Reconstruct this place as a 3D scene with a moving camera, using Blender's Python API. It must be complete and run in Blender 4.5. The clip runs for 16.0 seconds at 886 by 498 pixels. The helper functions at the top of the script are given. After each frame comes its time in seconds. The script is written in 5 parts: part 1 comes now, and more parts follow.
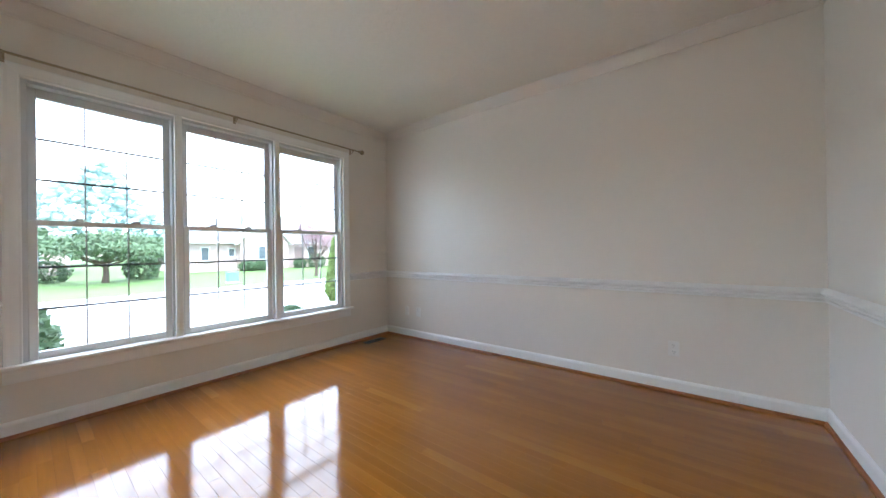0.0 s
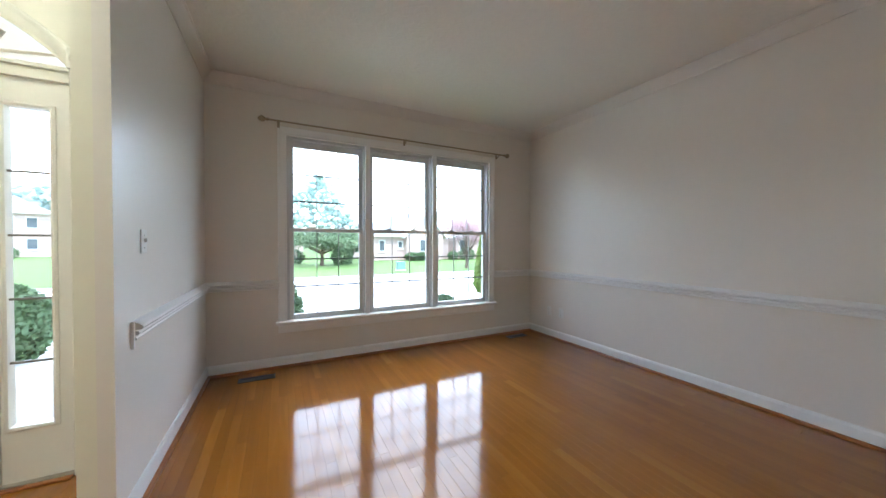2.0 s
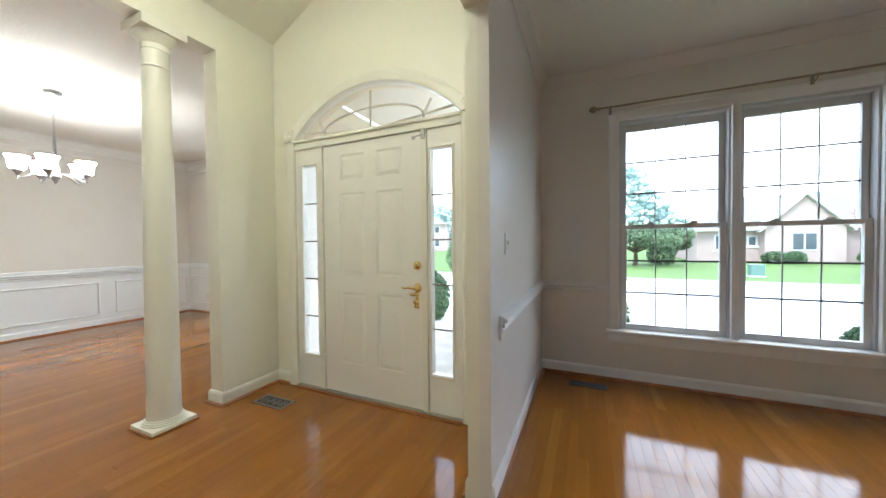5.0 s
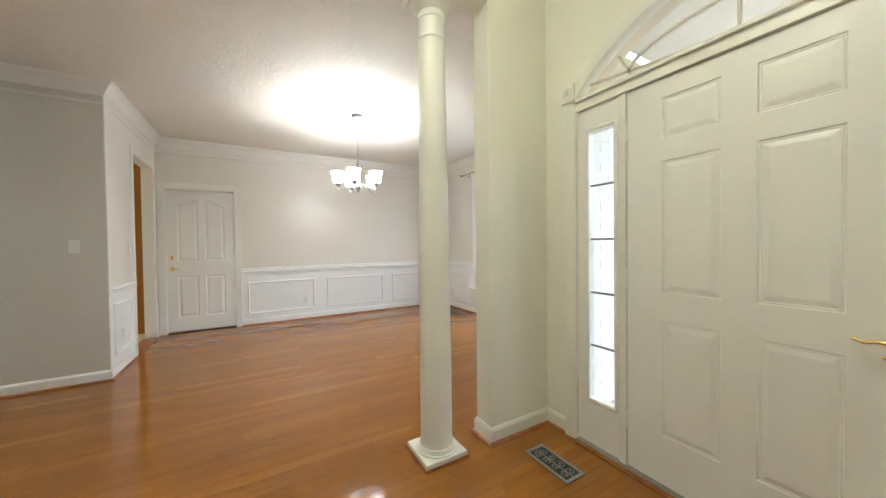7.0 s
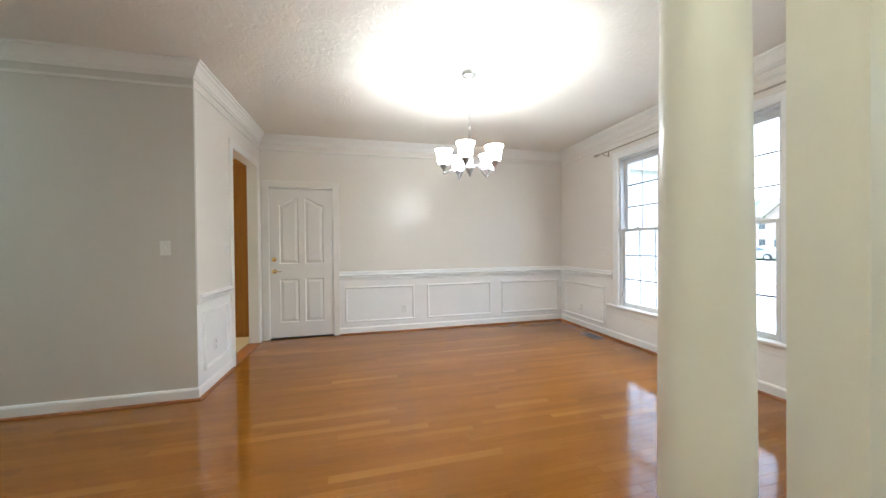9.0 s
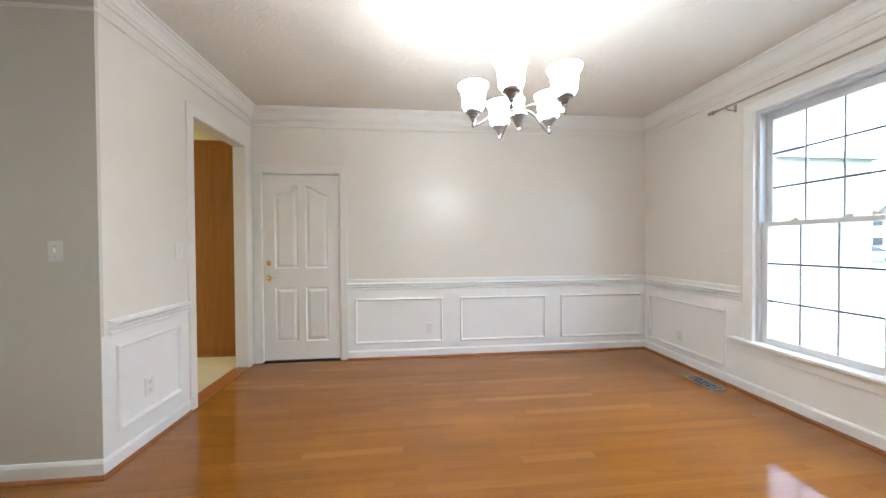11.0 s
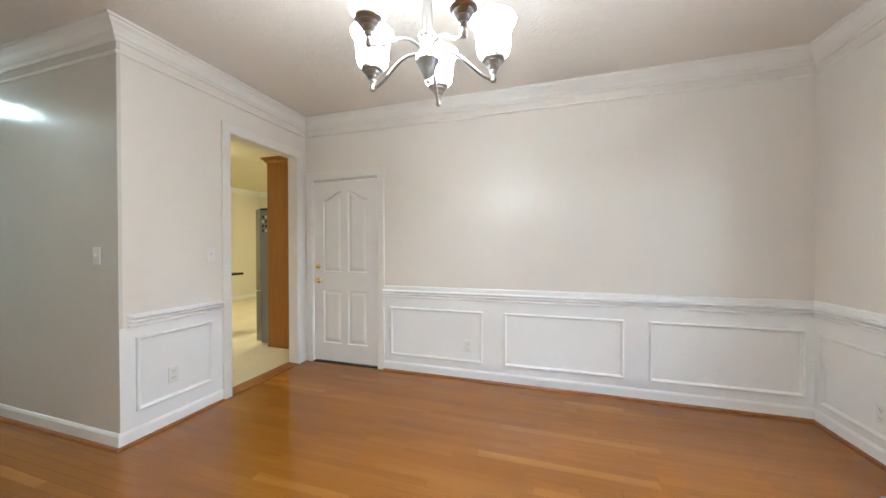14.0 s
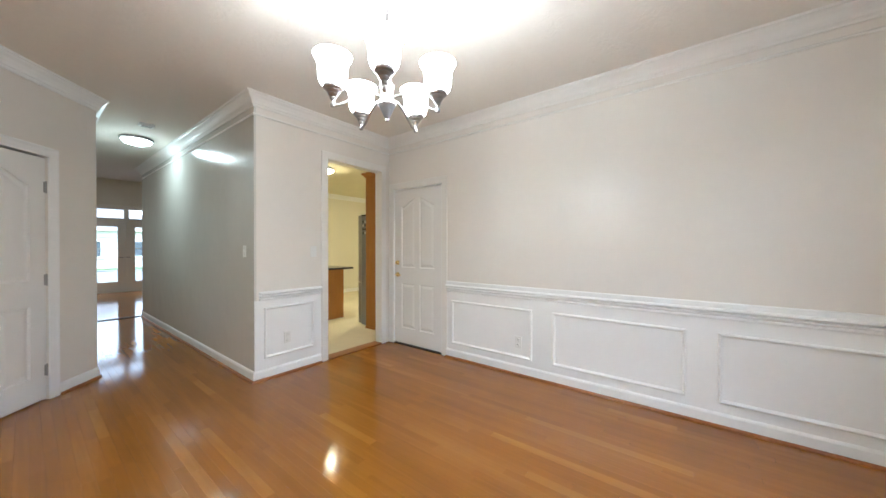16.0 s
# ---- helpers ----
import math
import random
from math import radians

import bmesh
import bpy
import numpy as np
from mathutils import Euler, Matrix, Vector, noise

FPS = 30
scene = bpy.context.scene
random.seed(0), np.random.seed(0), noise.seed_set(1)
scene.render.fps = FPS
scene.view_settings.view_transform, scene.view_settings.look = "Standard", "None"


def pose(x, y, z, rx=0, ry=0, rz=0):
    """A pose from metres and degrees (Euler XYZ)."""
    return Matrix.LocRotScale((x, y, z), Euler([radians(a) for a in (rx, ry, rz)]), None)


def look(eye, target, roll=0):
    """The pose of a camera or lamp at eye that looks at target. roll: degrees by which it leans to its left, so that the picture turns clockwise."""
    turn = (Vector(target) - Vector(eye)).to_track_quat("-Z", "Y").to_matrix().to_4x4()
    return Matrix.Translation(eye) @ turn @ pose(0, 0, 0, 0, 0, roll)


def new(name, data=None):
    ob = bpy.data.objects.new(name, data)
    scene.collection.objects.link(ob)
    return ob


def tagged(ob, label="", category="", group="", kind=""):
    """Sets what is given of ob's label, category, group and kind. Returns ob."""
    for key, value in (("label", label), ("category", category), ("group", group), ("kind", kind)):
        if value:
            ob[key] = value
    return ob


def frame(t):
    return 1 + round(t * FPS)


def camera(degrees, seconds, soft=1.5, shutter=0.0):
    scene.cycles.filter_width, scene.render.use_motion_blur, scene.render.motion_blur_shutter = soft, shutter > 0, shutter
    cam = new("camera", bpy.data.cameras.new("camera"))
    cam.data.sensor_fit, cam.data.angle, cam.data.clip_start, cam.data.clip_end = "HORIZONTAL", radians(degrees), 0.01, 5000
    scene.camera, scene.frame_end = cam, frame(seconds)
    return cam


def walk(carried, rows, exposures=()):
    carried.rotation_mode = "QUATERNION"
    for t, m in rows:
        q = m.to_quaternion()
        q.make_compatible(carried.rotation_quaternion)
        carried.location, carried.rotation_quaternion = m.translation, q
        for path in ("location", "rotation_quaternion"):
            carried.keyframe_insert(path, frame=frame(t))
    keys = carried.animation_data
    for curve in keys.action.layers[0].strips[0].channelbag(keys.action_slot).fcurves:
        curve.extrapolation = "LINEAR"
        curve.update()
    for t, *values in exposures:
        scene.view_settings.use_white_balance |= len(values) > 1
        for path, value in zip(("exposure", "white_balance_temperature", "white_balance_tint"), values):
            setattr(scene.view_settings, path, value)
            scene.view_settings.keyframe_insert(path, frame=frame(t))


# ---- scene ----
cam = camera(107.6, 16.0)
PATH = [
    (0, (1.795, -2.202, 1.135), (3.378, -0.979, 1.14), -0.8),
    (0.5, (1.778, -2.283, 1.164), (3.221, -0.898, 1.164), -0.4),
    (1, (1.762, -2.348, 1.229), (3.046, -0.815, 1.199), 0.2),
    (1.5, (1.739, -2.365, 1.208), (2.855, -0.705, 1.183), 0.1),
    (2, (1.727, -2.367, 1.208), (2.626, -0.581, 1.179), 0.1),
    (2.5, (1.739, -2.355, 1.221), (2.376, -0.46, 1.187), 0.2),
    (3, (1.761, -2.326, 1.23), (2.13, -0.36, 1.19), 0.0),
    (3.2, (1.775, -2.313, 1.245), (2.024, -0.329, 1.195), 0.2),
    (5.3, (1.42, -1.969, 1.217), (0.416, -0.24, 1.186), -0.6),
    (5.5, (1.329, -1.913, 1.211), (0.195, -0.265, 1.182), -0.6),
    (6, (1.071, -1.813, 1.212), (-0.328, -0.384, 1.185), -0.6),
    (6.5, (0.82, -1.745, 1.213), (-0.781, -0.546, 1.182), -0.6),
    (7, (0.56, -1.721, 1.235), (-1.172, -0.722, 1.201), -0.7),
    (7.5, (0.306, -1.668, 1.223), (-1.513, -0.837, 1.193), -0.8),
    (8, (0.035, -1.678, 1.238), (-1.835, -0.972, 1.202), -0.7),
    (8.5, (-0.276, -1.585, 1.237), (-2.201, -1.041, 1.214), -0.6),
    (9, (-0.533, -1.572, 1.236), (-2.477, -1.101, 1.219), -0.6),
    (9.5, (-0.851, -1.465, 1.258), (-2.816, -1.1, 1.228), -0.65),
    (9.7, (-0.982, -1.438, 1.267), (-2.955, -1.116, 1.238), -0.6),
    (12, (-1.979, -0.956, 1.262), (-3.978, -0.884, 1.248), -0.4),
    (12.5, (-2.115, -0.805, 1.254), (-4.114, -0.866, 1.25), -0.4),
    (13, (-2.208, -0.625, 1.278), (-4.195, -0.853, 1.269), -0.4),
    (13.5, (-2.26, -0.442, 1.282), (-4.214, -0.871, 1.276), -0.3),
    (14, (-2.212, -0.308, 1.296), (-4.123, -0.9, 1.283), -0.2),
    (14.5, (-2.153, -0.136, 1.259), (-3.995, -0.917, 1.276), -0.1),
    (15, (-2.139, 0.061, 1.279), (-3.911, -0.866, 1.285), -0.1),
    (15.5, (-2.195, 0.282, 1.264), (-3.87, -0.812, 1.27), -0.1),
    (16, (-2.251, 0.393, 1.285), (-3.83, -0.834, 1.275), -0.0),
]
walk(cam, [(t, look(eye, target, roll)) for t, eye, target, roll in PATH],
     [(0, 3.52, 5600, 4), (1, 3.27, 5650, 4), (2, 3.2, 5650, 4), (3.2, 3.16, 5650, 4), (5.3, 2.84, 5780, 3), (7.5, 2.88, 5820, 3), (9.5, 2.9, 5600, 4), (12, 2.99, 5580, 5), (16, 2.98, 5580, 5)])
SKY = 0.15


# ---- world and large lights ----
world = bpy.data.worlds.new("world")
scene.world = world
world.use_nodes = True
wn, wl = world.node_tree.nodes, world.node_tree.links
sky = wn.new("ShaderNodeTexSky")
sky.sky_type, sky.sun_disc = "NISHITA", False
sky.sun_elevation, sky.sun_rotation = radians(55), radians(25)
sky.dust_density, sky.air_density, sky.ozone_density = 1.2, 1.0, 1.0
wn["Background"].inputs[1].default_value = SKY
veil = wn.new("ShaderNodeHueSaturation")
veil.inputs["Saturation"].default_value = 0.55
wl.new(sky.outputs[0], veil.inputs["Color"]), wl.new(veil.outputs[0], wn["Background"].inputs[0])
sun = new("sun", bpy.data.lights.new("sun", "SUN"))
sun.data.energy, sun.data.angle, sun.data.color = 0.7, radians(20), (1.0, 0.97, 0.93)
sun.matrix_world = pose(0, 20, 30, 35, 0, -25)

# ---- materials ----
def material(name, color, rough=0.5, metal=0.0, vary=0.04, scale=6.0, bump=0.0, bump_scale=120.0, rough_vary=0.05, coat=0.0, bump_detail=4.0, depth=0.003, stomp=0.0):
    """A node material: base colour with slow and fine variation, roughness variation and fine relief, in metres."""
    m = bpy.data.materials.new(name)
    m.use_nodes = True
    n, l = m.node_tree.nodes, m.node_tree.links
    b = n["Principled BSDF"]
    b.inputs["Metallic"].default_value = metal
    b.inputs["Coat Weight"].default_value = coat
    b.inputs["Coat Roughness"].default_value = 0.08
    geo = n.new("ShaderNodeNewGeometry")
    big, fine = n.new("ShaderNodeTexNoise"), n.new("ShaderNodeTexNoise")
    big.inputs["Scale"].default_value, fine.inputs["Scale"].default_value = scale * 0.3, scale * 8
    for k in (big, fine):
        k.inputs["Detail"].default_value = 3
        l.new(geo.outputs["Position"], k.inputs["Vector"])
    add = n.new("ShaderNodeMath")
    add.operation = "ADD"
    l.new(big.outputs["Fac"], add.inputs[0]), l.new(fine.outputs["Fac"], add.inputs[1])
    ramp = n.new("ShaderNodeMapRange")
    ramp.inputs[1].default_value, ramp.inputs[2].default_value = 0.6, 1.4
    ramp.inputs[3].default_value, ramp.inputs[4].default_value = 1 - vary, 1 + vary
    l.new(add.outputs[0], ramp.inputs[0])
    mix = n.new("ShaderNodeVectorMath")
    mix.operation = "SCALE"
    mix.inputs[0].default_value = color[:3]
    l.new(ramp.outputs[0], mix.inputs["Scale"])
    l.new(mix.outputs[0], b.inputs["Base Color"])
    rr = n.new("ShaderNodeMapRange")
    rr.inputs[3].default_value, rr.inputs[4].default_value = max(rough - rough_vary, 0.02), min(rough + rough_vary, 1)
    l.new(big.outputs["Fac"], rr.inputs[0]), l.new(rr.outputs[0], b.inputs["Roughness"])
    if bump:
        bt, bn = n.new("ShaderNodeTexNoise"), n.new("ShaderNodeBump")
        bt.inputs["Scale"].default_value, bt.inputs["Detail"].default_value = bump_scale, bump_detail
        bt.inputs["Distortion"].default_value = stomp
        l.new(geo.outputs["Position"], bt.inputs["Vector"])
        bn.inputs["Strength"].default_value, bn.inputs["Distance"].default_value = bump, depth
        l.new(bt.outputs["Fac"], bn.inputs["Height"]), l.new(bn.outputs[0], b.inputs["Normal"])
    return m


def wood_floor(name):
    """Oak strips: each board its own tone, long grain along y, glossy varnish."""
    m = bpy.data.materials.new(name)
    m.use_nodes = True
    n, l = m.node_tree.nodes, m.node_tree.links
    b = n["Principled BSDF"]
    geo, info = n.new("ShaderNodeNewGeometry"), n.new("ShaderNodeObjectInfo")
    add = n.new("ShaderNodeMath")
    add.operation = "ADD"
    l.new(geo.outputs["Random Per Island"], add.inputs[0]), l.new(info.outputs["Random"], add.inputs[1])
    frac = n.new("ShaderNodeMath")
    frac.operation = "FRACT"
    l.new(add.outputs[0], frac.inputs[0])
    shift = n.new("ShaderNodeVectorMath")
    shift.operation = "MULTIPLY_ADD"
    shift.inputs[1].default_value = (28, 1.6, 28)
    comb = n.new("ShaderNodeCombineXYZ")
    k = n.new("ShaderNodeMath")
    k.operation = "MULTIPLY"
    k.inputs[1].default_value = 37.0
    l.new(frac.outputs[0], k.inputs[0])
    for i in range(3):
        l.new(k.outputs[0], comb.inputs[i])
    l.new(geo.outputs["Position"], shift.inputs[0]), l.new(comb.outputs[0], shift.inputs[2])
    grain, fine = n.new("ShaderNodeTexNoise"), n.new("ShaderNodeTexNoise")
    grain.inputs["Scale"].default_value, grain.inputs["Detail"].default_value = 1.0, 6
    grain.inputs["Distortion"].default_value = 0.6
    fine.inputs["Scale"].default_value, fine.inputs["Detail"].default_value = 5.0, 4
    l.new(shift.outputs[0], grain.inputs["Vector"]), l.new(shift.outputs[0], fine.inputs["Vector"])
    ramp = n.new("ShaderNodeValToRGB")
    e = ramp.color_ramp.elements
    e[0].position, e[0].color = 0.0, (0.213, 0.076, 0.009, 1)
    e[1].position, e[1].color = 1.0, (0.43, 0.184, 0.029, 1)
    mid = e.new(0.5)
    mid.color = (0.304, 0.116, 0.0145, 1)
    w1, w2 = n.new("ShaderNodeMath"), n.new("ShaderNodeMath")
    w1.operation = w2.operation = "MULTIPLY_ADD"
    w1.inputs[1].default_value = 0.25
    pale, lift = n.new("ShaderNodeMath"), n.new("ShaderNodeMath")
    pale.operation, lift.operation = "GREATER_THAN", "MULTIPLY_ADD"
    pale.inputs[1].default_value, lift.inputs[1].default_value = 0.955, 0.16
    l.new(frac.outputs[0], pale.inputs[0]), l.new(pale.outputs[0], lift.inputs[0]), l.new(w2.outputs[0], lift.inputs[2])
    l.new(frac.outputs[0], w1.inputs[0]), l.new(lift.outputs[0], w1.inputs[2])
    w2.inputs[1].default_value = 0.45
    w2.inputs[2].default_value = -0.19
    l.new(grain.outputs["Fac"], w2.inputs[0])
    wear, w3, wv = n.new("ShaderNodeTexNoise"), n.new("ShaderNodeMath"), n.new("ShaderNodeVectorMath")
    wv.operation, w3.operation = "MULTIPLY", "MULTIPLY_ADD"
    wv.inputs[1].default_value = (4.5, 0.7, 1)
    wear.inputs["Scale"].default_value, wear.inputs["Detail"].default_value = 1.0, 3
    w3.inputs[1].default_value = 0.62
    l.new(geo.outputs["Position"], wv.inputs[0]), l.new(wv.outputs[0], wear.inputs["Vector"]), l.new(wear.outputs["Fac"], w3.inputs[0]), l.new(w1.outputs[0], w3.inputs[2])
    l.new(w3.outputs[0], ramp.inputs[0])
    l.new(ramp.outputs[0], b.inputs["Base Color"])
    rr = n.new("ShaderNodeMapRange")
    rr.inputs[3].default_value, rr.inputs[4].default_value = 0.06, 0.13
    l.new(fine.outputs["Fac"], rr.inputs[0]), l.new(rr.outputs[0], b.inputs["Roughness"])
    b.inputs["IOR"].default_value = 1.5
    b.inputs["Specular IOR Level"].default_value = 0.44
    slow = n.new("ShaderNodeTexNoise")
    slow.inputs["Scale"].default_value, slow.inputs["Detail"].default_value = 5.0, 2
    l.new(geo.outputs["Position"], slow.inputs["Vector"])
    bp, bp2 = n.new("ShaderNodeBump"), n.new("ShaderNodeBump")
    bp.inputs["Strength"].default_value, bp.inputs["Distance"].default_value = 0.06, 0.002
    bp2.inputs["Strength"].default_value, bp2.inputs["Distance"].default_value = 0.055, 0.012
    l.new(fine.outputs["Fac"], bp.inputs["Height"]), l.new(slow.outputs["Fac"], bp2.inputs["Height"])
    l.new(bp.outputs[0], bp2.inputs["Normal"]), l.new(bp2.outputs[0], b.inputs["Normal"])
    return m


def stained_wood(name, dark, light, rough=0.35):
    """Stained cabinet or trim wood with upright grain."""
    m = bpy.data.materials.new(name)
    m.use_nodes = True
    n, l = m.node_tree.nodes, m.node_tree.links
    b = n["Principled BSDF"]
    geo, sc, tx, ramp = n.new("ShaderNodeNewGeometry"), n.new("ShaderNodeVectorMath"), n.new("ShaderNodeTexNoise"), n.new("ShaderNodeValToRGB")
    sc.operation = "MULTIPLY"
    sc.inputs[1].default_value = (14, 14, 1.2)
    tx.inputs["Scale"].default_value, tx.inputs["Detail"].default_value = 1.5, 6
    l.new(geo.outputs["Position"], sc.inputs[0]), l.new(sc.outputs[0], tx.inputs["Vector"]), l.new(tx.outputs["Fac"], ramp.inputs[0])
    e = ramp.color_ramp.elements
    e[0].position, e[0].color, e[1].position, e[1].color = 0.3, (*dark, 1), 0.7, (*light, 1)
    l.new(ramp.outputs[0], b.inputs["Base Color"])
    b.inputs["Roughness"].default_value = rough
    return m


def glass(name, tint=(1, 1, 1), rough=0.0, mirror=0.4):
    """Thin window glass: clear with a faint mirror that grows at a slant."""
    m = bpy.data.materials.new(name)
    m.use_nodes = True
    n, l = m.node_tree.nodes, m.node_tree.links
    n.remove(n["Principled BSDF"])
    tr, gl, mix, fr = n.new("ShaderNodeBsdfTransparent"), n.new("ShaderNodeBsdfGlossy"), n.new("ShaderNodeMixShader"), n.new("ShaderNodeLayerWeight")
    tr.inputs[0].default_value = (*tint, 1)
    gl.inputs["Roughness"].default_value = rough
    fr.inputs["Blend"].default_value = 0.12
    k = n.new("ShaderNodeMapRange")
    k.inputs[3].default_value, k.inputs[4].default_value = mirror * 0.075, mirror
    l.new(fr.outputs["Facing"], k.inputs[0])
    l.new(k.outputs[0], mix.inputs[0]), l.new(tr.outputs[0], mix.inputs[1]), l.new(gl.outputs[0], mix.inputs[2])
    l.new(mix.outputs[0], n["Material Output"].inputs[0])
    return m


def glow(name, color, strength):
    m = bpy.data.materials.new(name)
    m.use_nodes = True
    b = m.node_tree.nodes["Principled BSDF"]
    b.inputs["Base Color"].default_value = (*color, 1)
    b.inputs["Roughness"].default_value = 0.35
    b.inputs["Emission Color"].default_value = (*color, 1)
    b.inputs["Emission Strength"].default_value = strength
    return m


FLOOR = wood_floor("oak_strip")
SUB = material("subfloor_joint", (0.19, 0.07, 0.017), 0.6)
SHOE = stained_wood("shoe_oak", (0.26, 0.085, 0.018), (0.36, 0.13, 0.03), 0.3)
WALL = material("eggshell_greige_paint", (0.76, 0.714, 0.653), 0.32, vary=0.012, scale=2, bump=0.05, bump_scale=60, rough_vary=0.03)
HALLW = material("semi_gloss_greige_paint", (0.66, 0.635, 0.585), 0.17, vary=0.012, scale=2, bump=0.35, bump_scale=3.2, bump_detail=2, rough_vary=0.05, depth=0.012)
CREAM = material("cream_paint", (0.78, 0.752, 0.635), 0.4, vary=0.012, scale=2, bump=0.05, bump_scale=60)
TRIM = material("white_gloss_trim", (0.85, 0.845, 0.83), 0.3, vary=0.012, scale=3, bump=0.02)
# darker than WALL: shade put into the crown against bounce from the floor
LTRIM = material("shade_darkened_crown_paint", (0.70, 0.655, 0.60), 0.4, vary=0.012, scale=3)
OFFTRIM = material("off_white_casing_paint", (0.79, 0.765, 0.72), 0.34, vary=0.012, scale=3, bump=0.02)
CREAMTRIM = material("ivory_trim", (0.79, 0.77, 0.68), 0.33, vary=0.012, scale=3, bump=0.02)
CEIL = material("stomped_ceiling_paint", (0.765, 0.724, 0.655), 0.75, vary=0.02, scale=3, bump=0.42, bump_scale=15, bump_detail=4, depth=0.008, stomp=1.6)
DOORW = material("white_door_paint", (0.78, 0.76, 0.73), 0.35, vary=0.012, bump=0.04, bump_scale=90)
IVORY = material("ivory_door_paint", (0.82, 0.80, 0.745), 0.35, vary=0.012, bump=0.04, bump_scale=90)
# white vinyl greyed: the shade of the window recess is in the colour
VINYLG = material("vinyl_with_painted_shade", (0.60, 0.60, 0.60), 0.45, vary=0.02)
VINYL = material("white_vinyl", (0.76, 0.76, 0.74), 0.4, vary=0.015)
SIDEBAR = material("bronze_sidelight_bar", (0.25, 0.22, 0.175), 0.45)
GRILLE = material("grille_bar", (0.08, 0.08, 0.08), 0.4)
PLASTIC = material("white_switch_plastic", (0.78, 0.77, 0.74), 0.3, vary=0.01)
DARK = material("dark_slot", (0.02, 0.02, 0.02), 0.6)
BRASS = material("polished_brass", (0.83, 0.64, 0.30), 0.18, 1.0)
NICKEL = material("brushed_nickel", (0.37, 0.36, 0.345), 0.3, 1.0, bump=0.03, bump_scale=300)
RODM = material("antique_rod_metal", (0.42, 0.37, 0.30), 0.35, 1.0)
RODTAN = material("tan_rod", (0.34, 0.28, 0.20), 0.4, 0.6)
VENT = material("bronze_vent", (0.03, 0.022, 0.017), 0.5, 0.1)
VENTG = material("pewter_vent", (0.42, 0.40, 0.37), 0.35, 0.8)
ALU = material("aluminium_sill", (0.46, 0.43, 0.38), 0.35, 0.9)
GLASS = glass("window_glass")
# warm tint stands in for the foyer ceiling mirrored in the transom
WARMGLASS = glass("reflection_tinted_transom_glass", (0.95, 0.89, 0.81), 0.12, 0.07)
STEEL = material("stainless_steel", (0.42, 0.42, 0.43), 0.3, 1.0)
FGREY = material("grey_appliance_side", (0.27, 0.28, 0.30), 0.4)
CABINET = stained_wood("cherry_cabinet", (0.38, 0.155, 0.034), (0.45, 0.19, 0.043), 0.24)
GRANITE = material("dark_granite", (0.05, 0.05, 0.045), 0.15, vary=0.4, scale=40)
KTILE = material("cream_kitchen_vinyl", (0.72, 0.645, 0.47), 0.6, vary=0.12, scale=9, bump=0.3, bump_scale=60)
KWALL = material("kitchen_cream_paint", (0.77, 0.73, 0.61), 0.5, vary=0.02)
# the warm lamps' yellow cast is tinted into this ceiling colour
KCEIL = material("lamplit_kitchen_ceiling_paint", (0.72, 0.66, 0.48), 0.8, vary=0.05, bump=0.5, bump_scale=18)
FBULB = glow("lit_foyer_glass", (1.0, 0.96, 0.82), 5.9)
BULB = glow("lit_opal_glass", (1.0, 0.97, 0.93), 7.2)
HBULB = glow("lit_cool_glass", (0.86, 1.0, 0.96), 6.8)
KBULB = glow("lit_warm_glass", (1.0, 0.84, 0.50), 21.0)
RBULB = glow("lit_recessed_lens", (1.0, 0.98, 0.92), 14.0)
GRASS = material("lawn_grass", (0.09, 0.16, 0.028), 0.9, vary=0.35, scale=3, bump=0.6, bump_scale=40)
PORCH = material("speckled_porch_concrete", (0.34, 0.315, 0.28), 0.9, vary=0.55, scale=9, bump=0.5, bump_scale=90)
ROAD = material("pale_concrete", (0.62, 0.61, 0.59), 0.85, vary=0.08, scale=1.5, bump=0.2, bump_scale=60)
BRICK = material("pale_pink_brick", (0.50, 0.385, 0.35), 0.85, vary=0.12, scale=8, bump=0.4, bump_scale=30)
PBRICK = material("whitewashed_brick", (0.74, 0.68, 0.62), 0.85, vary=0.10, scale=7, bump=0.4, bump_scale=30)
# pale bluish leaf colour imitates distance haze
WOODS = material("haze_tinted_far_leaf", (0.46, 0.56, 0.54), 0.9, vary=0.12, scale=0.4)
# lighter copy of GRILLE: window glare painted into the upright bars
TBAR = material("glare_paled_grille_bar", (0.36, 0.35, 0.33), 0.4)
SUNBAR = material("tan_transom_bar", (0.62, 0.56, 0.46), 0.5)
ROOF = material("grey_shingle", (0.225, 0.22, 0.215), 0.9, vary=0.2, scale=6)
SIDING = material("white_siding", (0.72, 0.72, 0.7), 0.6)
FARGLASS = material("far_window_glass", (0.09, 0.11, 0.13), 0.08)
LEAF = material("tree_leaf", (0.10, 0.15, 0.070), 0.8, vary=0.4, scale=2)
CEDAR = material("bright_cedar_leaf", (0.15, 0.22, 0.045), 0.6, vary=0.3, scale=3)
# grey-blue shading of the patio, given as its base colour
DECK = material("patio_with_painted_shade", (0.17, 0.19, 0.20), 0.8, vary=0.2, scale=4)
LEAFY = material("hedge_leaf", (0.068, 0.125, 0.045), 0.6, vary=0.3, scale=3)
PLUM = material("plum_leaf", (0.40, 0.27, 0.28), 0.6, vary=0.35, scale=2)
BARK = material("bark", (0.10, 0.07, 0.05), 0.9, vary=0.3, scale=6, bump=0.6, bump_scale=30)
CARPAINT = material("silver_car_paint", (0.35, 0.37, 0.4), 0.25, 0.6, coat=0.6)
RUBBER = material("tyre_rubber", (0.02, 0.02, 0.02), 0.8)
REDLENS = material("red_lens", (0.4, 0.02, 0.02), 0.2)
REDDOOR = material("dull_red_door_paint", (0.26, 0.18, 0.16), 0.4)
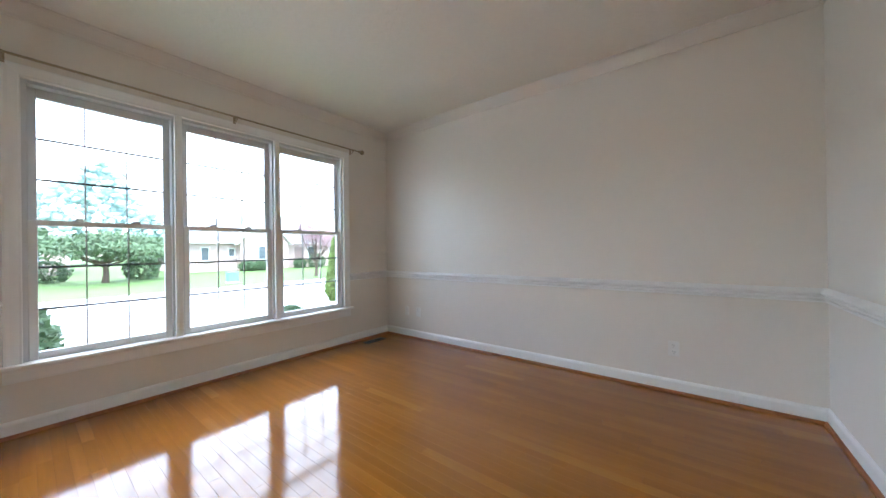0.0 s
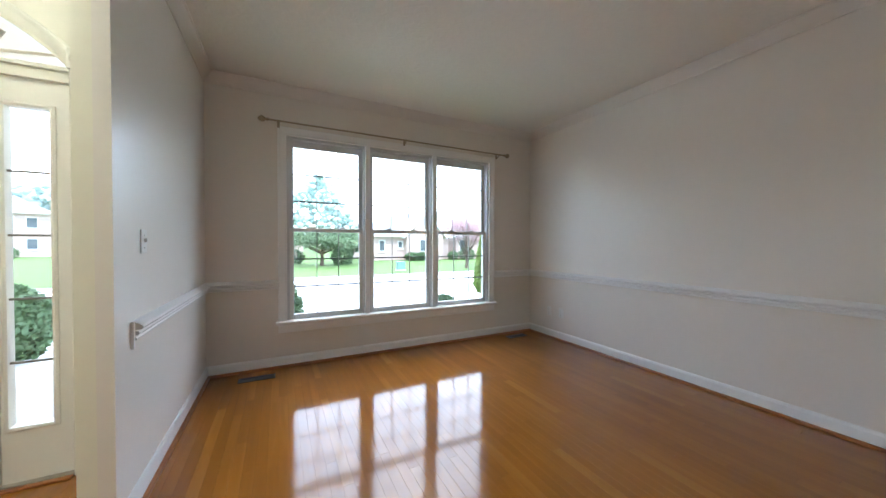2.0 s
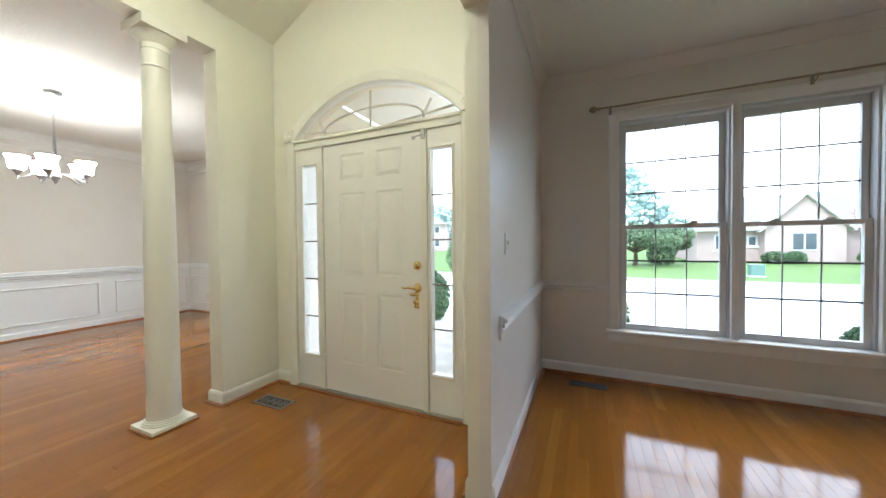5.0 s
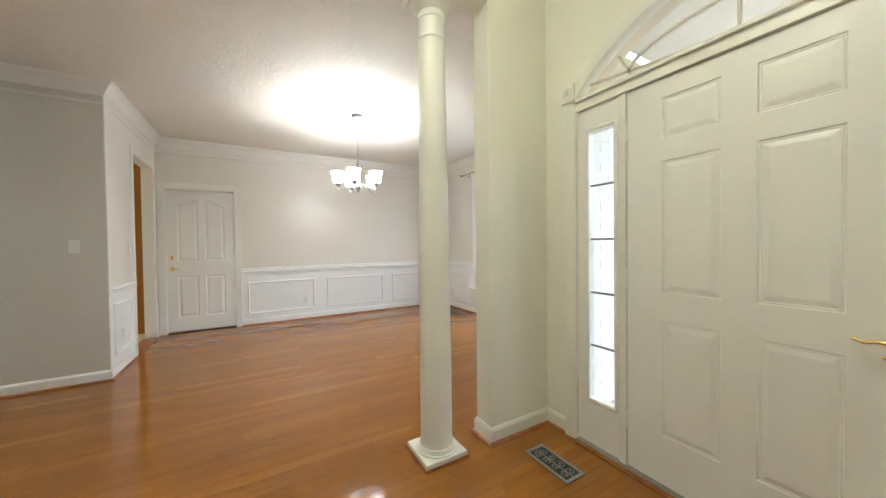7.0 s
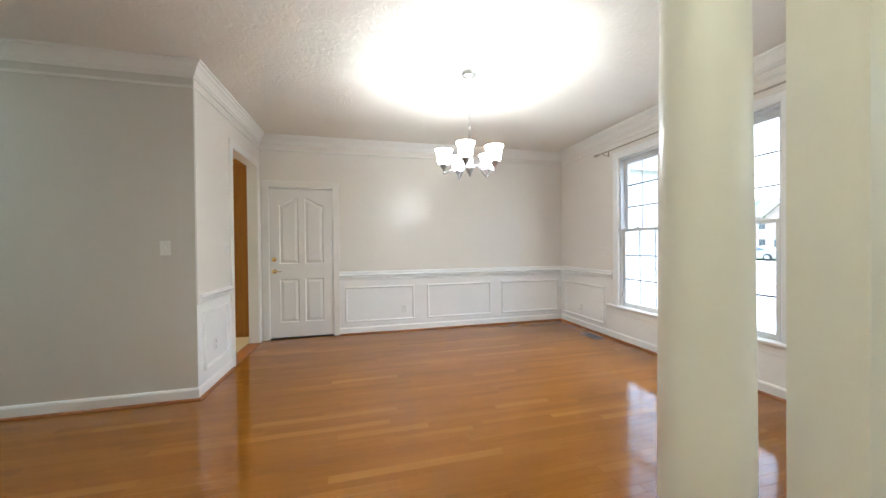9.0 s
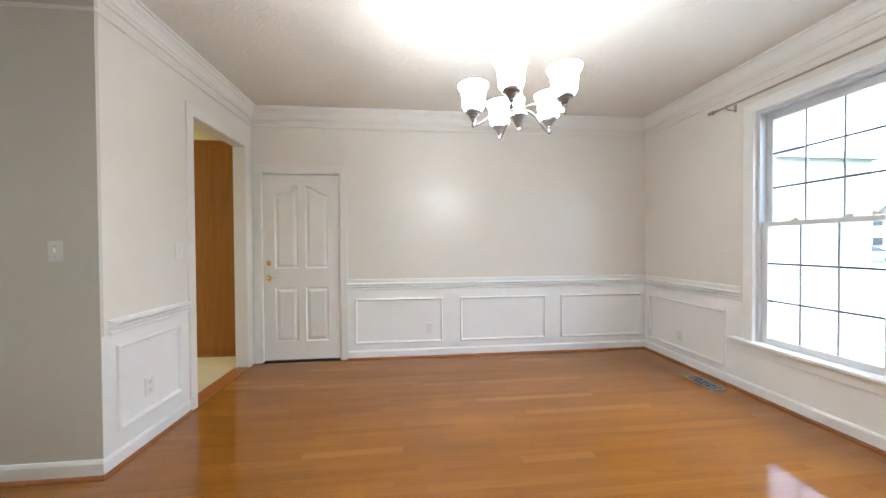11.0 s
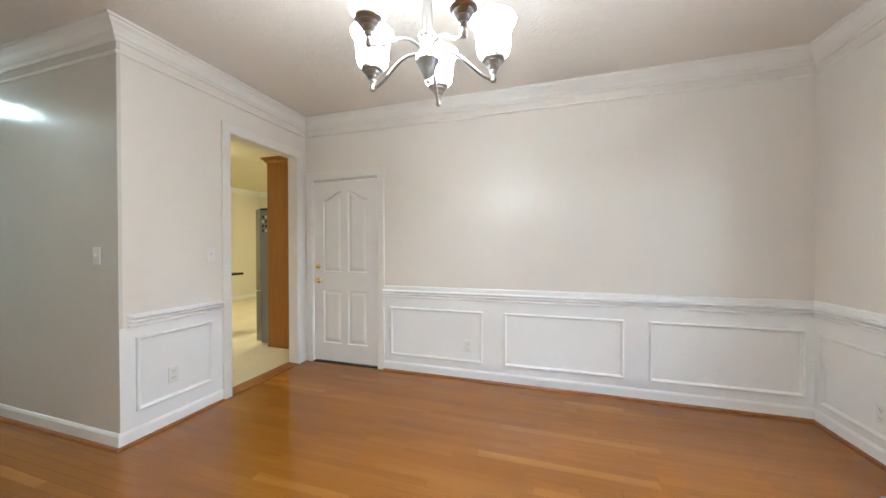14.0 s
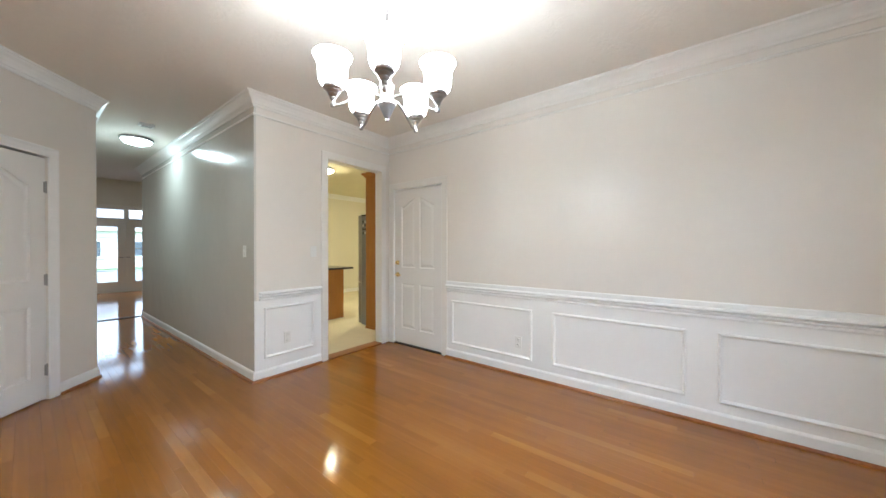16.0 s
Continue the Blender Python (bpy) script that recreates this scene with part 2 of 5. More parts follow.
BINBLUE = material("green_box_paint", (0.16, 0.27, 0.24), 0.5)

# ---- mesh helpers ----
def bm_new():
    return bmesh.new()


def box(bm, x0, x1, y0, y1, z0, z1, bevel=0.0):
    vs = [bm.verts.new((x, y, z)) for x in (x0, x1) for y in (y0, y1) for z in (z0, z1)]
    fs = [bm.faces.new([vs[i] for i in q]) for q in ((0, 1, 3, 2), (4, 6, 7, 5), (0, 4, 5, 1), (2, 3, 7, 6), (0, 2, 6, 4), (1, 5, 7, 3))]
    if bevel:
        bmesh.ops.bevel(bm, geom=list({e for f in fs for e in f.edges}), offset=bevel, segments=2, affect="EDGES", profile=0.5)
    return bm


def mesh(name, bm, mat, smooth=False):
    bmesh.ops.recalc_face_normals(bm, faces=bm.faces)
    me = bpy.data.meshes.new(name)
    bm.to_mesh(me)
    bm.free()
    me.materials.append(mat)
    if smooth:
        me.polygons.foreach_set("use_smooth", [True] * len(me.polygons))
        me.set_sharp_from_angle(angle=radians(38))
    return me


SHIFT = [Matrix.Translation((0, 0, 0))]


def rooms(dx, dy):
    """Sets the origin of the rooms that are built next."""
    SHIFT[0] = Matrix.Translation((dx, dy, 0))


def thing(name, label, category, at=None, group=""):
    """An Empty at the base of a thing, that parents its parts."""
    ob = new(name)
    ob.empty_display_size = 0.1
    ob.matrix_world = SHIFT[0] @ at if at is not None else SHIFT[0]
    return tagged(ob, label, category, group)


def part(name, bm, mat, parent, label="", smooth=False):
    """One mesh object under a thing or a part; its mesh is given in the thing's own coordinates."""
    ob = new(name, mesh(name, bm, mat, smooth))
    ob.parent = parent
    if label:
        ob["label"] = label
    return ob


def single(name, bm, mat, label, category="", kind="", smooth=False, group=""):
    ob = new(name, mesh(name, bm, mat, smooth))
    ob.matrix_world = SHIFT[0]
    return tagged(ob, label, category, group, kind)


def cut_boxes(bm, a0, a1, z0, z1, holes, put):
    """Fills the rectangle a0..a1, z0..z1 but for holes (a, a, z, z) with cells; put(a0, a1, z0, z1) makes one."""
    for_a = sorted({a0, a1, *[h[0] for h in holes], *[h[1] for h in holes]})
    for_a = [a for a in for_a if a0 <= a <= a1]
    for p, q in zip(for_a, for_a[1:]):
        inside = sorted([h for h in holes if h[0] <= p + 1e-6 and h[1] >= q - 1e-6], key=lambda h: h[2])
        low = z0
        for h in inside:
            if h[2] > low + 1e-6:
                put(p, q, low, h[2])
            low = h[3]
        if low < z1 - 1e-6:
            put(p, q, low, z1)


def wall_along_x(name, x0, x1, y0, y1, mat, label, holes=(), z0=0.0, z1=2.74):
    bm = bm_new()
    cut_boxes(bm, x0, x1, z0, z1, list(holes), lambda p, q, a, b: box(bm, p, q, y0, y1, a, b))
    bmesh.ops.remove_doubles(bm, verts=bm.verts, dist=1e-5)
    return single(name, bm, mat, label, "wall", "structure")


def wall_along_y(name, y0, y1, x0, x1, mat, label, holes=(), z0=0.0, z1=2.74):
    bm = bm_new()
    cut_boxes(bm, y0, y1, z0, z1, list(holes), lambda p, q, a, b: box(bm, x0, x1, p, q, a, b))
    bmesh.ops.remove_doubles(bm, verts=bm.verts, dist=1e-5)
    return single(name, bm, mat, label, "wall", "structure")


def sweep(bm, prof, a, b, e1, e2, m0=0.0, m1=0.0):
    """Runs a closed profile of (along e1, along e2) from a to b; m0, m1: mitre shifts per unit of e1 (+ shortens at a, lengthens at b)."""
    a, b, e1, e2 = Vector(a), Vector(b), Vector(e1), Vector(e2)
    d = (b - a).normalized()
    r0 = [bm.verts.new(a + e1 * u + e2 * v + d * (m0 * u)) for u, v in prof]
    r1 = [bm.verts.new(b + e1 * u + e2 * v + d * (m1 * u)) for u, v in prof]
    k = len(prof)
    for i in range(k):
        bm.faces.new((r0[i], r0[(i + 1) % k], r1[(i + 1) % k], r1[i]))
    bm.faces.new(r0), bm.faces.new(list(reversed(r1)))


def lathe(bm, prof, at=(0, 0, 0), seg=24, axis="z"):
    """Turns a profile of (radius, height) round an upright axis."""
    at = Vector(at)
    def pt(r, h, i):
        c, s = math.cos(2 * math.pi * i / seg), math.sin(2 * math.pi * i / seg)
        v = {"z": (r * c, r * s, h), "y": (r * c, h, r * s), "x": (h, r * c, r * s)}[axis]
        return bm.verts.new(at + Vector(v))
    rings = [[pt(r, h, i) for i in range(seg)] for r, h in prof]
    for p, q in zip(rings, rings[1:]):
        for i in range(seg):
            bm.faces.new((p[i], p[(i + 1) % seg], q[(i + 1) % seg], q[i]))
    bm.faces.new(list(reversed(rings[0]))), bm.faces.new(rings[-1])
    return bm


def tube(bm, pts, r, seg=10):
    """A round bar along points."""
    pts = [Vector(p) for p in pts]
    rings = []
    for i, p in enumerate(pts):
        d = (pts[min(i + 1, len(pts) - 1)] - pts[max(i - 1, 0)]).normalized()
        u = d.orthogonal().normalized() if i == 0 else (rings_u - d * rings_u.dot(d)).normalized()
        rings_u = u
        v = d.cross(u)
        rr = r[i] if isinstance(r, (list, tuple)) else r
        rings.append([bm.verts.new(p + (u * math.cos(2 * math.pi * k / seg) + v * math.sin(2 * math.pi * k / seg)) * rr) for k in range(seg)])
    for p, q in zip(rings, rings[1:]):
        for k in range(seg):
            bm.faces.new((p[k], p[(k + 1) % seg], q[(k + 1) % seg], q[k]))
    bm.faces.new(list(reversed(rings[0]))), bm.faces.new(rings[-1])
    return bm


CROWN = [(0, 0), (0.0, -0.118), (0.01, -0.118), (0.016, -0.108), (0.018, -0.098),
         (0.026, -0.092), (0.032, -0.072), (0.05, -0.045), (0.068, -0.028), (0.074, -0.016), (0.086, -0.014), (0.09, 0)]
BEAD = [(0, -0.198), (0.008, -0.198), (0.013, -0.19), (0.013, -0.186), (0.008, -0.178), (0, -0.178)]
RAIL = [(0, 0.768), (0.013, 0.769), (0.017, 0.779), (0.013, 0.788), (0.003, 0.790), (0.003, 0.796), (0.021, 0.798), (0.026, 0.807), (0.021, 0.815), (0.005, 0.817), (0.005, 0.823), (0.032, 0.825), (0.037, 0.834), (0.032, 0.843), (0.012, 0.850), (0.012, 0.884), (0.006, 0.892), (0, 0.892)]
LRAIL = [(0, 0.768), (0.014, 0.769), (0.018, 0.778), (0.014, 0.786), (0.003, 0.788), (0.003, 0.793), (0.023, 0.795), (0.028, 0.803), (0.023, 0.811), (0.005, 0.813), (0.005, 0.818), (0.036, 0.820), (0.042, 0.829), (0.036, 0.838), (0.014, 0.852), (0, 0.858)]
BASE = [(0, 0), (0.015, 0), (0.015, 0.082), (0.011, 0.092), (0.006, 0.1), (0, 0.102)]
SHOEP = [(0.015, 0), (0.034, 0), (0.033, 0.008), (0.027, 0.016), (0.015, 0.02)]
CASE = [(0, 0), (0, 0.009), (0.005, 0.012), (0.014, 0.010), (0.05, 0.014), (0.066, 0.018), (0.076, 0.018), (0.08, 0.012), (0.08, 0)]
FLATCASE = [(0, 0), (0, 0.007), (0.003, 0.009), (0.076, 0.010), (0.08, 0.006), (0.08, 0)]
SMALLCROWN = [(0, 0), (0, -0.095), (0.008, -0.095), (0.014, -0.08), (0.035, -0.05), (0.055, -0.024), (0.062, -0.012), (0.07, -0.01), (0.072, 0)]


# ---- structure ----
H = 2.74          # flat ceilings
XR, YL, YB = 4.89, 1.18, -2.87      # living room: side wall, window wall, back wall
XD, YD, YK = -5.33, 1.62, -2.89     # dining room: long wall, window wall, kitchen wall
WX0, WX1 = -1.152, -1.005             # wall and beam between foyer and dining room
LX0, LX1 = 1.015, 1.13               # wall between foyer and living room
ZS, ZT = 0.43, 2.275                # window openings
LWIN = ((1.79, 2.57), (2.605, 3.375), (3.41, 4.19))
DWIN = ((-4.08, -3.30), (-3.185, -2.405))
DT = 2.335                          # head of the dining windows

bm = box(bm_new(), LX0, 5.1, -3.1, YL + 0.1, -0.12, -0.012)
box(bm, WX1, LX0, -3.3, 0.13, -0.12, -0.012), box(bm, -5.5, WX1, -3.0, YD + 0.1, -0.12, -0.012), box(bm, -3.75, WX1, -7.75, -3.0, -0.12, -0.012)
box(bm, -6.6, -1.0, -12.62, -7.75, -0.12, -0.012)
floor = single("floor", bm, SUB, "glossy honey oak strip floor", "floor", "structure")

wall_along_y("wall_living_side", YB, YL, XR, XR + 0.14, WALL, "greige painted wall with white chair rail")
wall_along_x("wall_living_front", LX0, XR + 0.14, YL, YL + 0.16, WALL, "greige painted wall around a triple window", [(a, b, ZS, ZT) for a, b in LWIN])
wall_along_x("wall_living_back", LX1 - 0.06, XR + 0.14, YB - 0.12, YB, WALL, "greige painted back wall")
wall_along_y("wall_living_foyer", -0.61, YL, LX0 + 0.06, LX1, WALL, "greige painted wall with a chair rail end")
wall_along_y("wall_foyer_right", -0.61, YL, LX0, LX0 + 0.06, CREAM, "cream painted foyer wall")
wall_along_y("header_living", -3.1, -0.61, LX0, LX1, CREAM, "cream header over the wide living room opening", z0=2.31, z1=3.05)
wall_along_y("header_above_wall", -0.61, 0.0, LX0, LX1, CREAM, "cream wall over the living room wall", z0=2.74, z1=3.05)
wall_along_y("wall_foyer_left", -0.489, YD + 0.16, WX0, WX1, CREAM, "cream painted pilaster wall")
wall_along_y("header_column", -3.1, -0.489, WX0, WX1, CREAM, "cream beam carried by a column", z0=2.685, z1=3.05)
wall_along_y("header_above_pilaster", -0.489, 0.1, WX0, WX1, CREAM, "cream wall above the pilaster", z0=2.74, z1=3.05)
wall_along_x("wall_foyer_back", -1.75, LX1, -3.22, -3.1, CREAM, "cream painted back wall of the foyer", z1=3.6)
# front door wall with an arched opening
bm = bm_new()
AX, AZ0, AZ1 = 0.765, 2.105, 2.45      # arch: half width, spring line, apex
AR = (AX * AX + (AZ1 - AZ0) ** 2) / (2 * (AZ1 - AZ0))


def arch_z(x, extra=0.0):
    return AZ1 - AR + math.sqrt(max((AR + extra) ** 2 - x * x, 0))


box(bm, WX1, -AX, 0, 0.14, 0, 3.6), box(bm, AX, LX0, 0, 0.14, 0, 3.6)
steps = [-AX + 2 * AX * i / 24 for i in range(25)]
for p, q in zip(steps, steps[1:]):
    vs = [bm.verts.new((x, y, z)) for x, zz in ((p, arch_z(p)), (q, arch_z(q))) for y in (0, 0.14) for z in (zz, 3.6)]
    for f in ((0, 1, 3, 2), (4, 6, 7, 5), (0, 4, 5, 1), (2, 3, 7, 6), (0, 2, 6, 4), (1, 5, 7, 3)):
        bm.faces.new([vs[i] for i in f])
bmesh.ops.remove_doubles(bm, verts=bm.verts, dist=1e-5)
single("wall_foyer_front", bm, CREAM, "cream wall around the arched entry", "wall", "structure")

rooms(0.03, -0.02)
wall_along_y("wall_dining_long", -3.01, YD + 0.16, XD - 0.12, XD, WALL, "pale greige wall over white wainscot", [(-2.795, -1.975, 0.0, 2.055)])
wall_along_x("wall_dining_front", XD, WX0, YD, YD + 0.16, WALL, "pale greige wall around a double window", [(a, b, ZS, DT) for a, b in DWIN])
wall_along_x("wall_kitchen", XD - 0.12, -3.63, YK - 0.115, YK, WALL, "pale greige wall beside the kitchen opening", [(-5.2, -4.385, 0.0, 2.3)])
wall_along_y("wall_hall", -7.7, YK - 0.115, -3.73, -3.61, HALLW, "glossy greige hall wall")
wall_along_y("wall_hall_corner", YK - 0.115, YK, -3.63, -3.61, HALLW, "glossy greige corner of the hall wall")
rooms(0, 0)
# closet wall set at an angle
CA, CB = Vector((-2.68, -4.26, 0)), Vector((-1.63, -3.12, 0))
cd = (CB - CA).normalized()
cn = Vector((-cd.y, cd.x, 0))
CLEN = (CB - CA).length
mclos = Matrix.Translation(CA) @ Matrix(((cd.x, cn.x, 0, 0), (cd.y, cn.y, 0, 0), (0, 0, 1, 0), (0, 0, 0, 1)))
ob = wall_along_x("wall_closet", 0, CLEN, -0.12, 0.0, WALL, "greige angled wall around a closet door", [(0.46, 1.22, 0.0, 2.05)])
ob.matrix_world = mclos
rooms(0.03, -0.02)
wall_along_y("wall_hall_left", -7.7, -4.24, -2.71, -2.59, WALL, "greige hall wall")
# family room beyond the hall
wall_along_x("wall_family_far", -6.6, -1.0, -12.64, -12.5, CREAM, "cream far wall around glazed doors", [(-4.87, -3.22, 0.0, 2.40)], z1=3.2)
wall_along_y("wall_family_left", -12.5, -7.7, -1.12, -1.0, WALL, "greige family room wall", z1=3.2)
wall_along_y("wall_family_right", -12.5, -7.7, -6.6, -6.48, WALL, "greige family room wall", z1=3.2)
wall_along_x("wall_family_near_right", -6.48, -3.73, -7.7, -7.58, WALL, "greige family room wall", z1=3.2)
wall_along_x("wall_family_near_left", -2.71, -1.0, -7.7, -7.58, WALL, "greige family room wall", z1=3.2)
wall_along_x("wall_family_header", -3.73, -2.71, -7.7, -7.58, WALL, "greige wall over the hall opening", z0=2.84, z1=3.2)
# kitchen
bm = box(bm_new(), -9.0, -3.74, -7.5, -3.006, -0.06, 0.004)
single("kitchen_floor", bm, KTILE, "cream vinyl kitchen floor", "floor", "structure")
wall_along_x("wall_kitchen_far", -9.0, -3.74, -7.58, -7.46, KWALL, "pale yellow kitchen wall")
wall_along_y("wall_kitchen_left", -7.5, -3.0, -9.12, -9.0, KWALL, "pale yellow kitchen wall")
wall_along_x("wall_kitchen_near", -9.0, -5.46, -3.005, -2.9, KWALL, "pale yellow kitchen wall")
wall_along_y("wall_kitchen_right", -7.5, -3.01, -3.80, -3.732, KWALL, "pale yellow kitchen wall")
rooms(0, 0)
# ceilings
single("ceiling_living", box(bm_new(), LX1 - 0.02, XR + 0.1, YB - 0.1, YL + 0.1, H, H + 0.1), CEIL, "warm white stomped living room ceiling", "ceiling", "structure")
single("ceiling_dining", box(bm_new(), XD - 0.1, WX0 + 0.04, -3.0, YD + 0.1, H, H + 0.1), CEIL, "warm white stomped dining room ceiling", "ceiling", "structure")
single("ceiling_hall", box(bm_new(), -3.72, WX0 + 0.04, -7.7, -3.0, H, H + 0.1), CEIL, "warm white hall ceiling", "ceiling", "structure")
single("ceiling_kitchen", box(bm_new(), -9.1, -3.735, -7.5, -3.002, H, H + 0.1), KCEIL, "kitchen ceiling with yellow lamplight in its paint", "ceiling", "structure")
single("ceiling_family", box(bm_new(), -6.6, -1.0, -12.6, -7.58, 3.2, 3.3), CEIL, "warm white family room ceiling", "ceiling", "structure")
bm = bm_new()
for xa, za, xb, zb in ((-1.06, 2.96, 0.01, 3.50), (0.01, 3.50, 1.08, 2.96)):
    vs = [bm.verts.new((x, y, z + dz)) for x, z in ((xa, za), (xb, zb)) for y in (-3.2, 0.1) for dz in (0, 0.08)]
    for f in ((0, 1, 3, 2), (4, 6, 7, 5), (0, 4, 5, 1), (2, 3, 7, 6), (0, 2, 6, 4), (1, 5, 7, 3)):
        bm.faces.new([vs[i] for i in f])
single("ceiling_foyer", bm, CREAM, "cream vaulted foyer ceiling", "ceiling", "structure")


# ---- mouldings ----
def run(name, prof, legs, mat, label, z=0.0, category="trim"):
    """A moulding along wall legs (a, b, normal, mitre at a, mitre at b)."""
    bm = bm_new()
    for a, b, nrm, m0, m1 in legs:
        sweep(bm, prof, (a[0], a[1], z), (b[0], b[1], z), (nrm[0], nrm[1], 0), (0, 0, 1), m0, m1)
    return single(name, bm, mat, label, category, "structure")


# crown
rooms(0, 0)
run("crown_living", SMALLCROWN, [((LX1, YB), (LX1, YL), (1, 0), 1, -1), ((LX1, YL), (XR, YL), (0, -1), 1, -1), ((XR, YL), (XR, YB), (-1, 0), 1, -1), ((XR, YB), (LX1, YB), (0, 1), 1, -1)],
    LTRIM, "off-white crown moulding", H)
rooms(0.03, -0.02)
DCROWN = [((WX0, YD), (XD, YD), (0, -1), 1, -1), ((XD, YD), (XD, YK), (1, 0), 1, -1), ((XD, YK), (-3.61, YK), (0, 1), 1, 1),
                            ((-3.61, YK), (-3.61, -7.7), (1, 0), -1, 0), ((-2.71, -7.7), (-2.71, -4.24), (-1, 0), 0, 0.35)]
run("crown_dining", CROWN, DCROWN, OFFTRIM, "off-white stepped crown moulding", H)
run("crown_bead_dining", BEAD, DCROWN, OFFTRIM, "thin off-white bead below the crown moulding", H)
rooms(0, 0)
bm = bm_new()
sweep(bm, CROWN, (CA.x, CA.y, H), (CB.x, CB.y, H), cn, (0, 0, 1), -0.35, 0)
single("crown_closet", bm, TRIM, "white crown moulding on the angled wall", "trim", "structure")

# baseboards with a stained shoe strip
BASES = {
    "baseboard_living": [((LX1, -0.61), (LX1, YL), (1, 0), 0, -1), ((LX1, YL), (XR, YL), (0, -1), 1, -1), ((XR, YL), (XR, YB), (-1, 0), 1, -1), ((XR, YB), (LX1, YB), (0, 1), 1, 0)],
    "baseboard_dining": [((WX0, YD), (XD, YD), (0, -1), 1, -1), ((XD, YD), (XD, -1.9), (1, 0), 1, 0), ((-4.305, YK), (-3.61, YK), (0, 1), 0, 1), ((-3.61, YK), (-3.61, -7.7), (1, 0), -1, 0), ((WX0 - 0.03, -0.469), (WX0 - 0.03, YD), (-1, 0), -1, -1)],
    "baseboard_foyer": [((WX0, -0.489), (WX1, -0.489), (0, -1), -1, 1), ((WX1, -0.489), (WX1, 0), (1, 0), -1, -1), ((WX1, 0), (-0.85, 0), (0, -1), 1, 0), ((0.85, 0), (LX0, 0), (0, -1), 0, -1), ((LX0, 0), (LX0, -0.61), (-1, 0), 1, 0)],
}
for key, legs in BASES.items():
    rooms(*((0.03, -0.02) if key == "baseboard_dining" else (0, 0)))
    pale = CREAMTRIM if key == "baseboard_foyer" else TRIM
    run(key, BASE, legs, pale, "white painted baseboard", 0.0, "baseboard")
    run(key.replace("baseboard", "shoe_moulding"), SHOEP, legs, SHOE, "stained oak shoe moulding along the baseboard")
rooms(0, 0)
bm, bs = bm_new(), bm_new()
for p, q in ((0, 0.38), (1.3, CLEN)):
    sweep(bm, BASE, CA + cd * p, CA + cd * q, cn, (0, 0, 1))
    sweep(bs, SHOEP, CA + cd * p, CA + cd * q, cn, (0, 0, 1))
for pr, b_ in ((BASE, bm), (SHOEP, bs)):
    sweep(b_, pr, (-2.68, -7.7, 0), (-2.68, -4.26, 0), (-1, 0, 0), (0, 0, 1), 0, 0.35)
single("baseboard_closet", bm, TRIM, "white painted baseboard", "baseboard", "structure")
single("shoe_moulding_closet", bs, SHOE, "stained oak shoe moulding along the baseboard", "trim", "structure")

# chair rails
run("chair_rail_living", LRAIL, [((LX1, -0.44), (LX1, YL), (1, 0), 0, -1), ((LX1, YL), (1.715, YL), (0, -1), 1, 0), ((4.265, YL), (XR, YL), (0, -1), 0, -1), ((XR, YL), (XR, YB), (-1, 0), 1, -1), ((XR, YB), (LX1, YB), (0, 1), 1, 0)],
    TRIM, "white moulded chair rail")
single("chair_rail_cap", box(bm_new(), LX1, LX1 + 0.012, -0.455, -0.44, 0.735, 0.857), TRIM, "white end of the chair rail", "trim", "structure")
rooms(0.03, -0.02)
run("chair_rail_stub", RAIL[:14] + [(0.010, 0.849), (0, 0.856)], [((-4.305, YK), (-3.65, YK), (0, 1), 0, -0.6)], TRIM, "white reeded chair rail beside the kitchen opening")
run("chair_rail_dining", RAIL, [((-4.175, YD), (XD, YD), (0, -1), 0, -1), ((XD, YD), (XD, -1.9), (1, 0), 1, 0), ((WX0, YD), (-2.31, YD), (0, -1), 1, 0)],
    TRIM, "white reeded chair rail")


def picture_frame(parent, a0, a1, z0, z1, spot, e, n_):
    """Four mitred strips of a wainscot panel frame on a wall; spot(a, z) gives the place."""
    prof = [(0, 0), (0, 0.012), (0.004, 0.018), (0.011, 0.021), (0.018, 0.016), (0.021, 0.009), (0.026, 0.007), (0.026, 0)]
    bm = bm_new()
    up = Vector((0, 0, 1))
    e, n_ = Vector(e), Vector(n_)
    for p, q, ins in (((a0, z0), (a1, z0), up), ((a1, z1), (a0, z1), -up), ((a0, z1), (a0, z0), e), ((a1, z0), (a1, z1), -e)):
        sweep(bm, prof, spot(*p), spot(*q), ins, n_, 1, -1)
    return part("panel_moulding", bm, TRIM, parent)


wl_ = single("wainscot_long", box(bm_new(), XD, XD + 0.004, -1.9, YD, 0, 0.772), TRIM, "white painted wainscot with framed panels", "wainscot", "structure")
for a0, a1 in ((-1.82, -0.846), (-0.645, 0.363), (0.548, 1.56)):
    picture_frame(wl_, a0, a1, 0.172, 0.672, lambda a, z: (XD + 0.004, a, z), (0, 1, 0), (1, 0, 0))
wf_ = single("wainscot_front", box(bm_new(), XD + 0.004, -4.175, YD - 0.004, YD, 0, 0.772), TRIM, "white painted wainscot below the chair rail", "wainscot", "structure")
picture_frame(wf_, -5.255, -4.315, 0.155, 0.662, lambda a, z: (a, YD - 0.004, z), (1, 0, 0), (0, -1, 0))
bm = box(bm_new(), -4.175, -2.31, YD - 0.004, YD, 0, 0.335)
box(bm, -2.31, WX0, YD - 0.004, YD, 0, 0.772)
single("wainscot_below_window", bm, TRIM, "white painted panelling under the window", "wainscot", "structure")
wk_ = single("wainscot_kitchen", box(bm_new(), -4.305, -3.61, YK, YK + 0.004, 0, 0.772), TRIM, "white painted wainscot beside the kitchen opening", "wainscot", "structure")
picture_frame(wk_, -4.215, -3.695, 0.205, 0.70, lambda a, z: (a, YK + 0.004, z), (1, 0, 0), (0, 1, 0))


